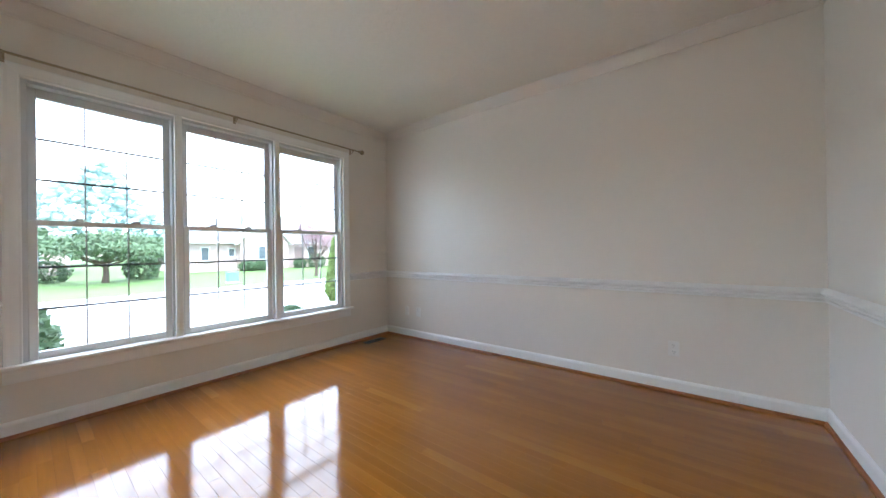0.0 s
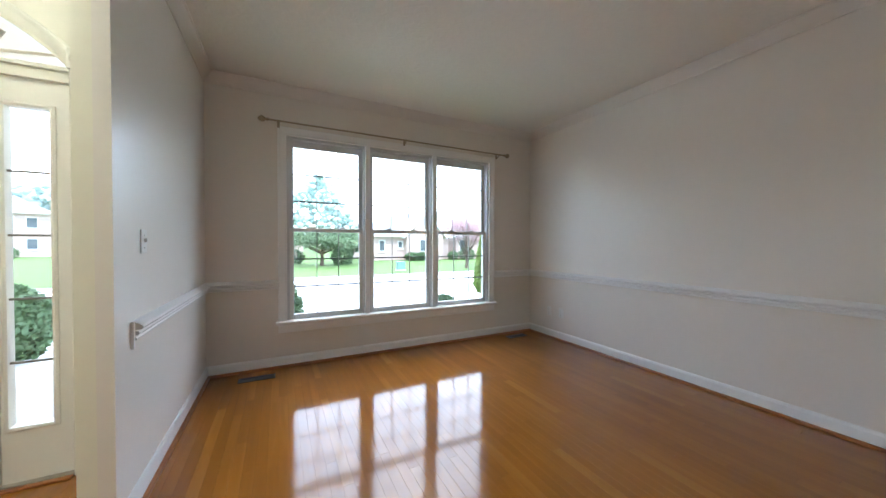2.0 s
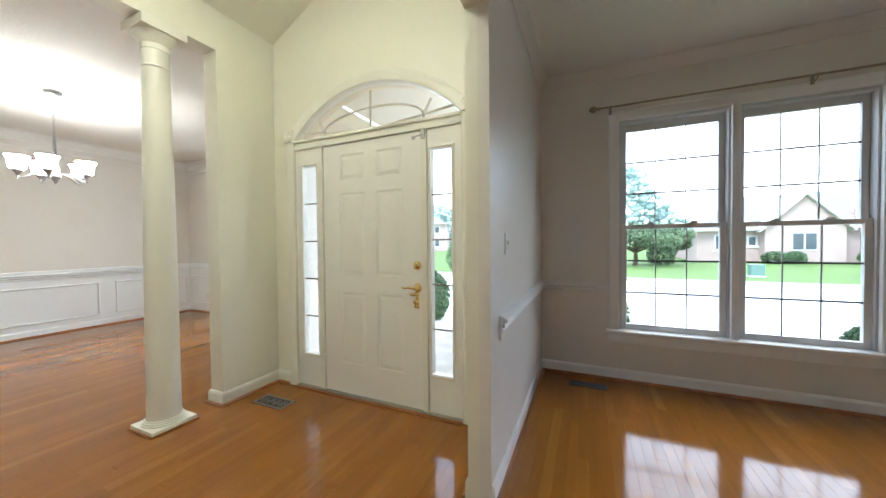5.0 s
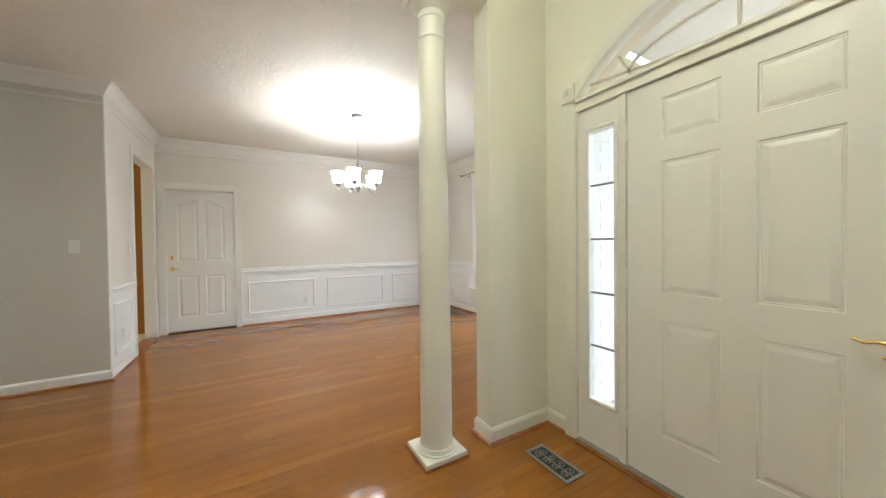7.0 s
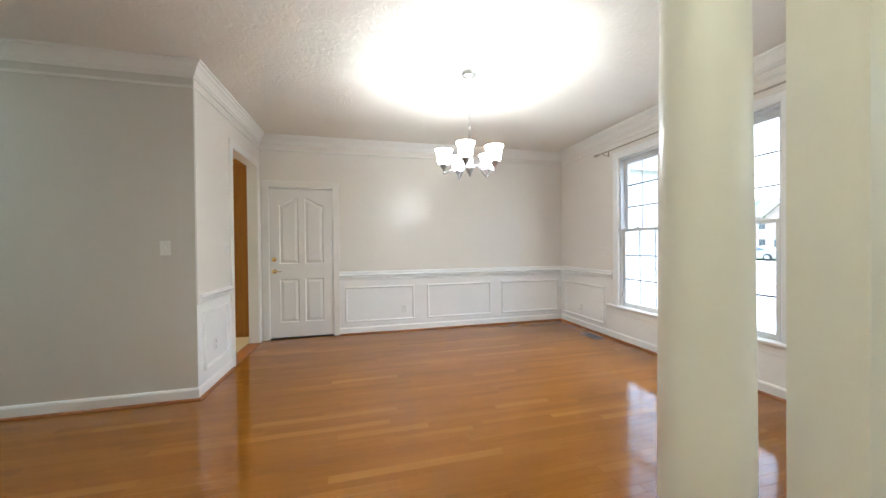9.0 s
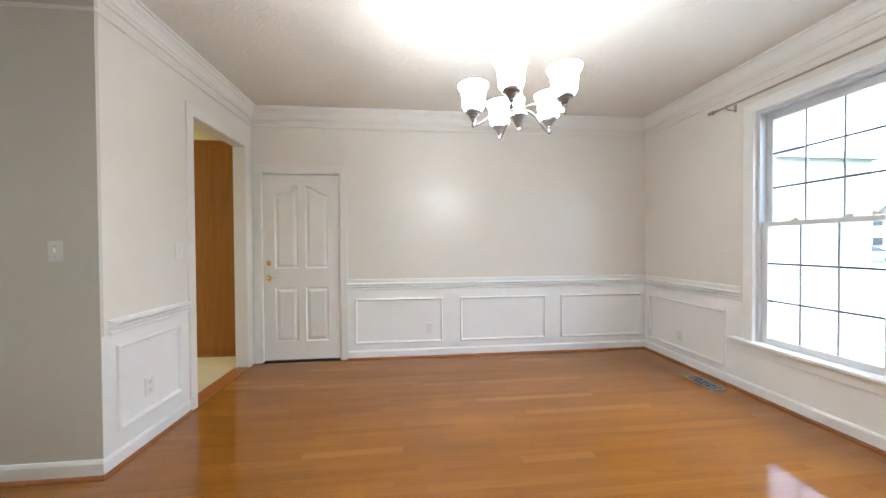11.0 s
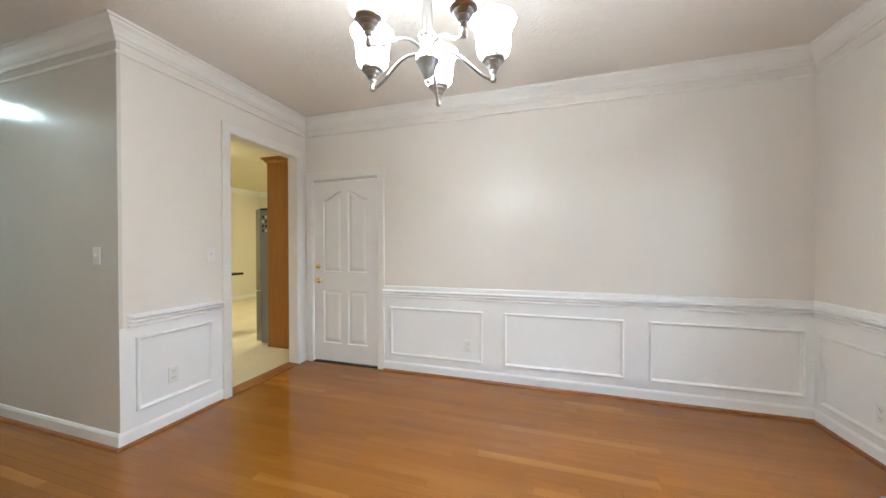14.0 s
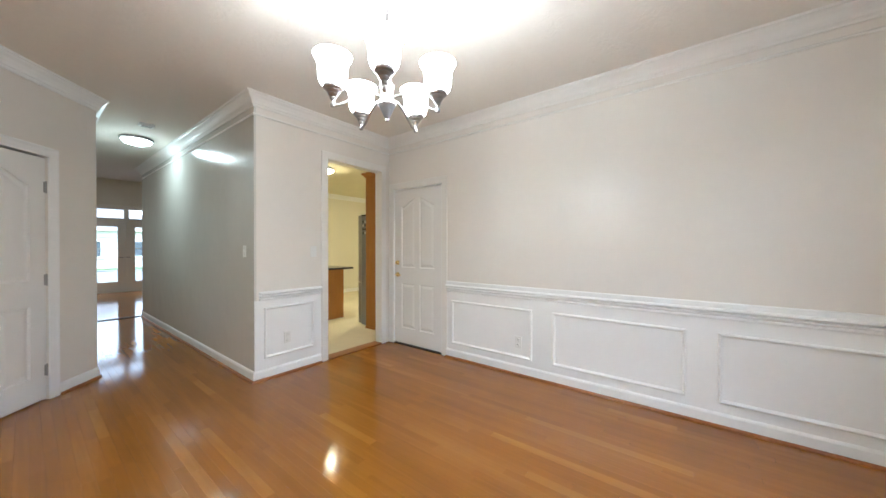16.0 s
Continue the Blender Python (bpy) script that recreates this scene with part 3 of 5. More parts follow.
def casing(name, a0, a1, z0, z1, spot, e, n_, mat, label, parent=None, CASE=CASE):
    """Moulded casing up both sides and over an opening; spot(a, z) on the wall face."""
    bm = bm_new()
    e, n_, up = Vector(e), Vector(n_), Vector((0, 0, 1))
    sweep(bm, CASE, spot(a0, z0), spot(a0, z1), -e, n_, 0, 1)
    sweep(bm, CASE, spot(a0, z1), spot(a1, z1), up, n_, -1, 1)
    sweep(bm, CASE, spot(a1, z1), spot(a1, z0), e, n_, -1, 0)
    if parent is not None:
        return part(name, bm, mat, parent)
    return single(name, bm, mat, label, "trim", "structure")


# jamb linings and casings of the kitchen opening
bm = box(bm_new(), -5.2, -5.188, YK - 0.115, YK, 0, 2.288)
box(bm, -4.397, -4.385, YK - 0.115, YK, 0, 2.288), box(bm, -5.2, -4.385, YK - 0.115, YK, 2.288, 2.3)
single("kitchen_jamb", bm, OFFTRIM, "white jamb lining of the kitchen opening", "trim", "structure")
casing("kitchen_casing", -5.192, -4.393, 0, 2.292, lambda a, z: (a, YK, z), (1, 0, 0), (0, 1, 0), OFFTRIM, "off-white flat casing around the kitchen opening", CASE=FLATCASE)
single("kitchen_threshold", box(bm_new(), -5.19, -4.395, -3.02, YK + 0.02, 0.0, 0.014, 0.004), SHOE, "stained oak threshold strip", "trim", "structure")
rooms(0, 0)

# ---- windows ----
def sash_window(name, x0, x1, y, label, cols=3, ZT=ZT, mz=1.352, bar=0.004):
    """Double-hung window in a wall along x: frame, two sashes with grilles, glass. y: the wall's inner face."""
    w = thing(name, label, "window", pose(0, 0, 0))
    w["kind"] = "structure"
    bm = bm_new()
    t = 0.022
    box(bm, x0, x0 + t, y + 0.02, y + 0.15, ZS, ZT), box(bm, x1 - t, x1, y + 0.02, y + 0.15, ZS, ZT)
    box(bm, x0 + t, x1 - t, y + 0.02, y + 0.15, ZT - t, ZT), box(bm, x0 + t, x1 - t, y + 0.02, y + 0.15, ZS, ZS + 0.018)
    # frame and upper sash take the vinyl with recess shade painted in
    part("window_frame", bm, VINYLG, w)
    for nm, za, zb, yy, rail_b, rail_t in (("lower_sash", ZS + 0.018, mz + 0.018, y + 0.045, 0.05, 0.036), ("upper_sash", mz - 0.018, ZT - t, y + 0.085, 0.036, 0.062)):
        s, st = bm_new(), 0.042
        box(s, x0 + t, x0 + t + st, yy, yy + 0.036, za, zb, 0.004), box(s, x1 - t - st, x1 - t, yy, yy + 0.036, za, zb, 0.004)
        box(s, x0 + t + st, x1 - t - st, yy, yy + 0.036, za, za + rail_b, 0.004), box(s, x0 + t + st, x1 - t - st, yy, yy + 0.036, zb - rail_t, zb, 0.004)
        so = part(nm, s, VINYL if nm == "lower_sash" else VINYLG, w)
        g = box(bm_new(), x0 + t + st, x1 - t - st, yy + 0.016, yy + 0.02, za + rail_b, zb - rail_t)
        part("pane", g, GLASS, so, "clear glass pane").visible_shadow = False
        gx0, gx1, gz0, gz1 = x0 + t + st, x1 - t - st, za + rail_b, zb - rail_t
        for i in range(1, 3):
            z = gz0 + (gz1 - gz0) * i / 3
            part("grille_bar", box(bm_new(), gx0, gx1, yy + 0.005, yy + 0.015, z - 0.007, z + 0.007), GRILLE, so)
        # uprights slimmer and paler, as if washed out by glare
        for i in range(1, cols):
            x = gx0 + (gx1 - gx0) * i / cols
            part("grille_bar", box(bm_new(), x - bar, x + bar, yy + 0.004, yy + 0.0145, gz0, gz1), TBAR, so)
        if nm == "lower_sash":
            for fx in (0.27, 0.73):
                lx = gx0 + (gx1 - gx0) * fx
                lk = box(bm_new(), lx - 0.03, lx + 0.03, yy + 0.006, yy + 0.03, zb, zb + 0.008, 0.003)
                lathe(lk, [(0.014, 0), (0.014, 0.01), (0.006, 0.014)], (lx, yy + 0.018, zb + 0.008), 12)
                box(lk, lx - 0.004, lx + 0.03, yy + 0.002, yy + 0.012, zb + 0.008, zb + 0.018)
                part("sash_lock", lk, VINYL, so)
    return w


for i, (a, b) in enumerate(LWIN):
    sash_window("window_%d" % (i + 1), a, b, YL, "white double-hung window with slim grilles")
rooms(0.03, -0.02)
for i, (a, b) in enumerate(DWIN):
    sash_window("window_%d" % (i + 4), a, b, YD, "white double-hung dining window with slim grilles", ZT=DT, mz=1.415, bar=0.005)

rooms(0, 0)


def window_trim(name, x0, x1, mulls, y, ZT=ZT, over=0.1):
    """Casing, mullion covers, stool and apron of a window group."""
    t = thing(name, "white window casing with stool and apron", "trim", pose(0, 0, 0))
    t["kind"] = "structure"
    casing("casing", x0, x1, ZS + 0.02, ZT, lambda a, z: (a, y, z), (1, 0, 0), (0, -1, 0), TRIM, "", parent=t)
    for a, b in mulls:
        bm = box(bm_new(), a - 0.008, b + 0.008, y - 0.016, y + 0.02, ZS + 0.02, ZT, 0.003)
        box(bm, (a + b) / 2 - 0.012, (a + b) / 2 + 0.012, y - 0.021, y - 0.016, ZS + 0.02, ZT)
        part("mullion_cover", bm, TRIM, t)
    part("stool", box(bm_new(), x0 - over, x1 + over, y - 0.06, y + 0.045, ZS - 0.006, ZS + 0.02, 0.007), TRIM, t, "white rounded window stool")
    ap = bm_new()
    sweep(ap, [(0, 0), (0.014, 0), (0.016, 0.012), (0.016, 0.07), (0.02, 0.085), (0, 0.088)], (x0 - over + 0.02, y, ZS - 0.094), (x1 + over - 0.02, y, ZS - 0.094), (0, -1, 0), (0, 0, 1))
    part("apron", ap, TRIM, t)


window_trim("window_trim_living", LWIN[0][0], LWIN[2][1], [(LWIN[0][1], LWIN[1][0]), (LWIN[1][1], LWIN[2][0])], YL)
rooms(0.03, -0.02)
window_trim("window_trim_dining", DWIN[0][0], DWIN[1][1], [(DWIN[0][1], DWIN[1][0])], YD, DT, 0.17)

rooms(0, 0)

# ---- curtain rods ----
def curtain_rod(x0, x1, y, z, mat, label, wall, leaf=False):
    """A slim rod with turned finials on three brackets."""
    r = thing("curtain_rod", label, "curtain rod", pose(0, 0, 0))
    part("rod", tube(bm_new(), [(x0, y, z), (x1, y, z)], 0.008, 12), mat, r, smooth=True)
    for s, x in ((-1, x0), (1, x1)):
        prof = [(0.008, 0), (0.015, 0.005), (0.015, 0.014), (0.009, 0.02), (0.012, 0.028), (0.026, 0.044), (0.029, 0.058), (0.022, 0.076), (0.008, 0.088), (0.001, 0.092)]
        if leaf:
            prof = [(0.008, 0), (0.014, 0.006), (0.008, 0.014), (0.012, 0.03), (0.02, 0.055), (0.008, 0.075), (0.016, 0.085), (0.001, 0.1)]
        part("finial", lathe(bm_new(), [(q, s * h) for q, h in prof], (x, y, z), 14, "x"), mat, r, smooth=True)
    for x in (x0 + 0.08, (x0 + x1) / 2, x1 - 0.08):
        bm = box(bm_new(), x - 0.011, x + 0.011, wall - 0.006, wall, z - 0.045, z + 0.02, 0.002)
        tube(bm, [(x, wall - 0.004, z - 0.03), (x, y + 0.02, z - 0.03), (x, y - 0.004, z - 0.018), (x, y - 0.012, z - 0.004)], 0.005, 8)
        lathe(bm, [(0.012, -0.006), (0.012, 0.006)], (x, y, z), 12, "x")
        part("bracket", bm, mat, r)
    return r


curtain_rod(1.64, 4.36, YL - 0.085, 2.375, RODTAN, "slim antique tan curtain rod above the living room window", YL - 0.024)
rooms(0.03, -0.02)
curtain_rod(-4.32, -2.17, YD - 0.085, 2.445, RODM, "slim pewter curtain rod above the dining window", YD, True)

rooms(0, 0)

# ---- doors ----
def offset_poly(pts, d):
    """Moves each edge of an anticlockwise polygon inward by d."""
    out, n_ = [], len(pts)
    for i in range(n_):
        p, q, r = Vector(pts[i - 1]), Vector(pts[i]), Vector(pts[(i + 1) % n_])
        e1, e2 = (q - p).normalized(), (r - q).normalized()
        n1, n2 = Vector((-e1.y, e1.x)), Vector((-e2.y, e2.x))
        b = (n1 + n2)
        k = max(b.length_squared / 2, 0.35)
        out.append(q + b * (d / k))
    return out


def raised_panel(bm, pts, y, rings):
    """Panel of nested rings (inset, depth behind the face); faces towards -y."""
    loops = []
    for ins, dep in rings:
        loops.append([bm.verts.new((p[0], y + dep, p[1])) for p in (offset_poly(pts, ins) if ins else [Vector(p) for p in pts])])
    for p, q in zip(loops, loops[1:]):
        for i in range(len(p)):
            bm.faces.new((p[i], p[(i + 1) % len(p)], q[(i + 1) % len(p)], q[i]))
    bm.faces.new(loops[-1])


def rect(x0, x1, z0, z1):
    return [(x0, z0), (x1, z0), (x1, z1), (x0, z1)]


def panel_door_mesh(w, h, panels, rings, arch=None):
    """A slab, face towards -y at y=0, thickness 0.04, with panels (x0, x1, z0, z1); arch: rise of the upper panels towards the middle."""
    bm = bm_new()
    t = 0.02
    box(bm, 0, w, t, 0.04, 0, h)
    holes = []
    for x0, x1, z0, z1 in panels:
        holes.append((x0, x1, z0, z1))
    cut_boxes(bm, 0, w, 0, h, holes, lambda p, q, a, b: box(bm, p, q, 0, t, a, b))
    for x0, x1, z0, z1 in panels:
        if arch and z1 > h * 0.7:
            left = x1 < w / 2
            n_ = 10
            top = []
            for i in range(n_ + 1):
                u = i / n_
                s = u * u * (3 - 2 * u)
                x = x1 + (x0 - x1) * u if left else x1 + (x0 - x1) * u
                k = 1 - s if left else s
                top.append((x, z1 - arch + arch * k))
            poly = [(x0, z0), (x1, z0)] + top
            raised_panel(bm, poly, 0, rings)
            face = [bm.verts.new((x, 0, z)) for x, z in reversed(top)]
            cap = [bm.verts.new((x1, 0, z1 + 0.0005)), bm.verts.new((x0, 0, z1 + 0.0005))]
            bm.faces.new(face + cap)
        else:
            raised_panel(bm, rect(x0, x1, z0, z1), 0, rings)
    return bm


RINGS = [(0, 0), (0.004, 0.007), (0.010, 0.012), (0.018, 0.012), (0.048, 0.003), (0.052, 0.003)]
PRESSED = [(0, 0), (0.004, 0.006), (0.007, 0.006), (0.010, 0.003), (0.013, 0.0055), (0.034, 0.0), (0.038, -0.0005)]


def hinge(parent, x, y, z, mat, label):
    bm = lathe(bm_new(), [(0.002, -0.052), (0.006, -0.05), (0.006, 0.05), (0.002, 0.052)], (x, y, z), 10)
    box(bm, x - 0.018, x + 0.018, y + 0.003, y + 0.006, z - 0.045, z + 0.045)
    return part("hinge", bm, mat, parent, label)


def lever_set(parent, x, z, side, y=0.0):
    """Brass deadbolt and lever. side: -1 when the lever points to -x."""
    bolt = lathe(bm_new(), [(0.001, -0.032), (0.009, -0.03), (0.011, -0.02), (0.025, -0.016), (0.031, -0.008), (0.032, 0.0)], (x, y, z + 0.16), 24, "y")
    box(bolt, x - 0.004, x + 0.004, y - 0.045, y - 0.028, z + 0.142, z + 0.178, 0.002)
    part("deadbolt", bolt, BRASS, parent, "polished brass deadbolt", True)
    rose = lathe(bm_new(), [(0.010, -0.05), (0.012, -0.03), (0.022, -0.014), (0.032, -0.006), (0.033, 0.0)], (x, y, z), 24, "y")
    tube(rose, [(x, y - 0.045, z), (x + side * 0.02, y - 0.052, z + 0.002), (x + side * 0.05, y - 0.052, z + 0.005), (x + side * 0.08, y - 0.05, z - 0.003), (x + side * 0.105, y - 0.047, z + 0.004)],
         [0.011, 0.010, 0.008, 0.007, 0.005], 12)
    part("lever_handle", rose, BRASS, parent, "polished brass lever handle", True)


# entry door
door_1 = thing("door_1", "closed ivory six-panel entry door between sidelights", "door", pose(0, 0, 0))
door_1["kind"] = "structure"
pans = [(a + 0.454, b + 0.454, z0 - 0.02, z1 - 0.02) for a, b in ((-0.285, -0.05), (0.065, 0.292)) for z0, z1 in ((0.262, 0.836), (0.978, 1.627), (1.735, 1.934))]
slab = part("door_slab", panel_door_mesh(0.908, 2.005, pans, PRESSED), IVORY, door_1, "ivory painted steel door with pressed panels")
slab.location = (-0.454, 0.012, 0.02)
lever_set(slab, 0.87, 0.885, -1)
low = bm_new()
box(low, 0.857, 0.883, -0.010, 0.0, 0.735, 0.858, 0.005)
tube(low, [(0.872, -0.008, 0.846), (0.868, -0.035, 0.842), (0.850, -0.042, 0.838), (0.826, -0.04, 0.842)], [0.013, 0.014, 0.011, 0.006], 12)
lathe(low, [(0.001, -0.048), (0.012, -0.046), (0.017, -0.036), (0.016, -0.026), (0.011, -0.02), (0.014, -0.012), (0.018, -0.004)], (0.87, 0, 0.788), 18, "y")
lathe(low, [(0.001, -0.042), (0.010, -0.04), (0.015, -0.032), (0.014, -0.022), (0.010, -0.016), (0.013, -0.006)], (0.87, 0, 0.757), 18, "y")
part("handle_grip", low, BRASS, slab, "polished brass lower grip plate", True)
for z in (0.25, 1.02, 1.80):
    hinge(slab, -0.004, -0.004, z, IVORY, "ivory painted barrel hinge")
fr = bm_new()
for s in (-1, 1):
    a, b = sorted((s * 0.46, s * 0.50))
    box(fr, a, b, 0.0, 0.12, 0.015, 2.03)
box(fr, -AX, AX, -0.006, 0.12, 2.03, 2.06)
box(fr, -AX, AX, 0.004, 0.12, 2.06, 2.105)
box(fr, -AX, AX, -0.014, 0.004, 2.085, 2.105, 0.004)
part("door_frame", fr, CREAMTRIM, door_1, "ivory mullions and transom bar")
part("sill", box(bm_new(), -AX, AX, -0.014, 0.13, 0.0, 0.018, 0.004), ALU, door_1, "worn aluminium door sill")
part("sill_strip", box(bm_new(), -AX, AX, -0.045, -0.0145, 0.0, 0.012, 0.004), SHOE, door_1, "stained oak strip before the sill")
for s in (-1, 1):
    a, b = sorted((s * 0.502, s * AX))
    glass_l = (a + 0.028 if s > 0 else a + 0.079, b - 0.079 if s > 0 else b - 0.028)
    ca = (glass_l[0], glass_l[1], 0.295, 1.885)
    sd = bm_new()
    cut_boxes(sd, a, b, 0.018, 2.03, [ca], lambda p, q, z0, z1: box(sd, p, q, 0.014, 0.06, z0, z1))
    prof = [(0, 0), (0, 0.006), (-0.012, 0.012), (-0.022, 0.006), (-0.022, 0)]
    for p, q, ins in (((ca[0], ca[2]), (ca[1], ca[2]), (0, 0, 1)), ((ca[1], ca[3]), (ca[0], ca[3]), (0, 0, -1)), ((ca[0], ca[3]), (ca[0], ca[2]), (1, 0, 0)), ((ca[1], ca[2]), (ca[1], ca[3]), (-1, 0, 0))):
        sweep(sd, prof, (p[0], 0.014, p[1]), (q[0], 0.014, q[1]), ins, (0, -1, 0), 1, -1)
    light = part("sidelight", sd, IVORY, door_1, "ivory sidelight with five panes")
    part("pane", box(bm_new(), ca[0], ca[1], 0.036, 0.04, ca[2], ca[3]), GLASS, light, "clear sidelight glass").visible_shadow = False
    for i in range(1, 5):
        z = ca[2] + (ca[3] - ca[2]) * i / 5
        part("grille_bar", box(bm_new(), ca[0], ca[1], 0.024, 0.034, z - 0.0055, z + 0.0055), SIDEBAR, light)
# arched transom
tr = thing("window_8", "arched transom with sunburst grille over the entry door", "window", pose(0, 0, 0))
tr["kind"] = "structure"
bm = bm_new()
top = [(-AX + 0.02 + 2 * (AX - 0.02) * i / 28) for i in range(29)]
front = [bm.verts.new((x, 0.05, arch_z(x, -0.01))) for x in top]
base = [bm.verts.new((x, 0.05, 2.105)) for x in top]
for i in range(28):
    bm.faces.new((base[i], base[i + 1], front[i + 1], front[i]))
g = bmesh.ops.extrude_face_region(bm, geom=bm.faces[:])
bmesh.ops.translate(bm, verts=[v for v in g["geom"] if isinstance(v, bmesh.types.BMVert)], vec=(0, 0.004, 0))
part("pane", bm, WARMGLASS, tr, "transom glass tinted with the foyer's warm reflection").visible_shadow = False


def flat_bar(bm, pts, w=0.007, y0=0.036, y1=0.048):
    """A flat grille bar through points (x, z)."""
    for (xa, za), (xb, zb) in zip(pts, pts[1:]):
        d = Vector((xb - xa, zb - za)).normalized()
        nx, nz = -d.y * w, d.x * w
        vs = [bm.verts.new((x + sx * nx, y, z + sx * nz)) for x, z in ((xa, za), (xb, zb)) for sx in (-1, 1) for y in (y0, y1)]
        for f in ((0, 1, 3, 2), (4, 6, 7, 5), (0, 4, 5, 1), (2, 3, 7, 6), (0, 2, 6, 4), (1, 5, 7, 3)):
            bm.faces.new([vs[i] for i in f])
    return bm


def part_bar(pts):
    return part("grille_bar", flat_bar(bm_new(), pts), SUNBAR, tr)


part_bar([(0, 2.107), (0, 2.41)])
part_bar([(0.46 * math.cos(math.pi * i / 20), 2.15 + 0.13 * math.sin(math.pi * i / 20)) for i in range(21)])
for s in (-1, 1):
    part_bar([(s * 0.04, 2.112), (s * 0.46, 2.15), (s * 0.70, 2.178)])
    part_bar([(s * 0.46, 2.107), (s * 0.46, 2.15)])
    part_bar([(s * 0.46, 2.15), (s * 0.52, 2.255)])
# casing with rosette blocks and arched head
cs = thing("entry_casing", "ivory arched casing with carved corner blocks", "trim", pose(0, 0, 0))
cs["kind"] = "structure"
for s in (-1, 1):
    bm = bm_new()
    sweep(bm, CASE, (s * AX, 0, 0), (s * AX, 0, 2.10), (s, 0, 0), (0, -1, 0))
    part("side_casing", bm, CREAMTRIM, cs)
    x0, x1 = sorted((s * (AX - 0.004), s * (AX + 0.092)))
    bm = box(bm_new(), x0, x1, -0.032, 0.0, 2.10, 2.205, 0.004)
    lathe(bm, [(0.036, 0.0), (0.036, -0.006), (0.028, -0.008), (0.026, -0.002), (0.016, -0.002), (0.014, -0.009), (0.002, -0.012)], ((x0 + x1) / 2, -0.032, 2.152), 20, "y")
    part("corner_block", bm, CREAMTRIM, cs, "carved rosette corner block")
bm = bm_new()
cz = AZ1 - AR
a_end = math.asin((AX - 0.01) / AR)
rings = []
for i in range(33):
    a = -a_end + 2 * a_end * i / 32
    rings.append([bm.verts.new(((AR + u) * math.sin(a), -v, cz + (AR + u) * math.cos(a))) for u, v in CASE])
for p, q in zip(rings, rings[1:]):
    for i in range(len(CASE)):
        bm.faces.new((p[i], p[(i + 1) % len(CASE)], q[(i + 1) % len(CASE)], q[i]))
bm.faces.new(rings[0]), bm.faces.new(list(reversed(rings[-1])))
part("arched_casing", bm, CREAMTRIM, cs)
# swing guard
sg = thing("door_guard", "pewter swing-bar door guard on the frame", "door guard", pose(0.47, -0.001, 1.96))
bm = box(bm_new(), -0.012, 0.022, -0.01, 0, 0.0, 0.075, 0.003)
part("plate", bm, VENTG, sg)
bm = tube(bm_new(), [(0.005, -0.012, 0.03), (-0.03, -0.022, 0.02), (-0.062, -0.024, 0.012)], 0.005, 8)
box(bm, -0.07, -0.045, -0.03, -0.018, 0.0, 0.022, 0.003)
part("swing_bar", bm, VENTG, sg)

rooms(0.03, -0.02)
# dining room door, set in its opening
door_2 = thing("door_2", "closed white four-panel door with arched upper panels", "door", pose(XD - 0.018, -1.978, 0.02) @ pose(0, 0, 0, 0, 0, 90) @ pose(-0.815, 0, 0))
door_2["kind"] = "structure"
pans = [(0.125, 0.365, 0.20, 0.79), (0.445, 0.685, 0.20, 0.79), (0.125, 0.365, 1.00, 1.90), (0.445, 0.685, 1.00, 1.90)]
slab = part("door_slab", panel_door_mesh(0.809, 2.02, pans, RINGS, 0.10), DOORW, door_2, "white moulded door slab")
lever_set(slab, 0.055, 0.90, 1)
for z in (0.24, 1.0, 1.78):
    hinge(slab, 0.812, -0.004, z, DOORW, "white painted hinge")
bm = box(bm_new(), -0.01, 0.006, -0.022, 0.004, 1.93, 1.99, 0.003)
box(bm, -0.01, 0.03, -0.018, -0.002, 1.955, 1.99, 0.003)
part("contact_sensor", bm, PLASTIC, slab, "small white contact sensor")
casing("door_casing_dining", -2.798, -1.972, 0, 2.058, lambda a, z: (XD, a, z), (0, 1, 0), (1, 0, 0), OFFTRIM, "off-white flat door casing", CASE=FLATCASE)
bm = box(bm_new(), XD - 0.12, XD + 0.001, -2.795, -2.791, 0, 2.055)
box(bm, XD - 0.12, XD + 0.001, -1.979, -1.975, 0, 2.055), box(bm, XD - 0.12, XD + 0.001, -2.791, -1.979, 2.047, 2.055)
box(bm, XD - 0.12, XD - 0.062, -2.791, -1.979, 0.0, 2.047)
single("door_jamb_dining", bm, TRIM, "white door jamb with stop", "trim", "structure")
single("door_sill_dining", box(bm_new(), XD - 0.06, XD + 0.004, -2.79, -1.98, 0.0, 0.012), VENT, "dark bronze sill under the door", "trim", "structure")

rooms(0, 0)
# closet door on the angled wall
door_3 = thing("door_3", "closed white panel closet door with nickel hinges", "door", mclos @ pose(0, 0, 0, 0, 0, 180) @ pose(-1.217, 0.018, 0.012))
door_3["kind"] = "structure"
pans = [(0.12, 0.34, 0.20, 0.79), (0.414, 0.634, 0.20, 0.79), (0.12, 0.34, 1.0, 1.88), (0.414, 0.634, 1.0, 1.88)]
slab3 = part("door_slab", panel_door_mesh(0.754, 2.02, pans, RINGS, 0.10), DOORW, door_3, "white moulded closet slab")
for z in (0.24, 1.0, 1.78):
    hinge(slab3, 0.757, -0.006, z, NICKEL, "brushed nickel hinge")
cc = bm_new()
up = Vector((0, 0, 1))
sweep(cc, CASE, (0.462, 0, 0), (0.462, 0, 2.045), (-1, 0, 0), (0, 1, 0), 0, 1)
sweep(cc, CASE, (0.462, 0, 2.045), (1.218, 0, 2.045), up, (0, 1, 0), -1, 1)
sweep(cc, CASE, (1.218, 0, 2.045), (1.218, 0, 0), (1, 0, 0), (0, 1, 0), -1, 0)
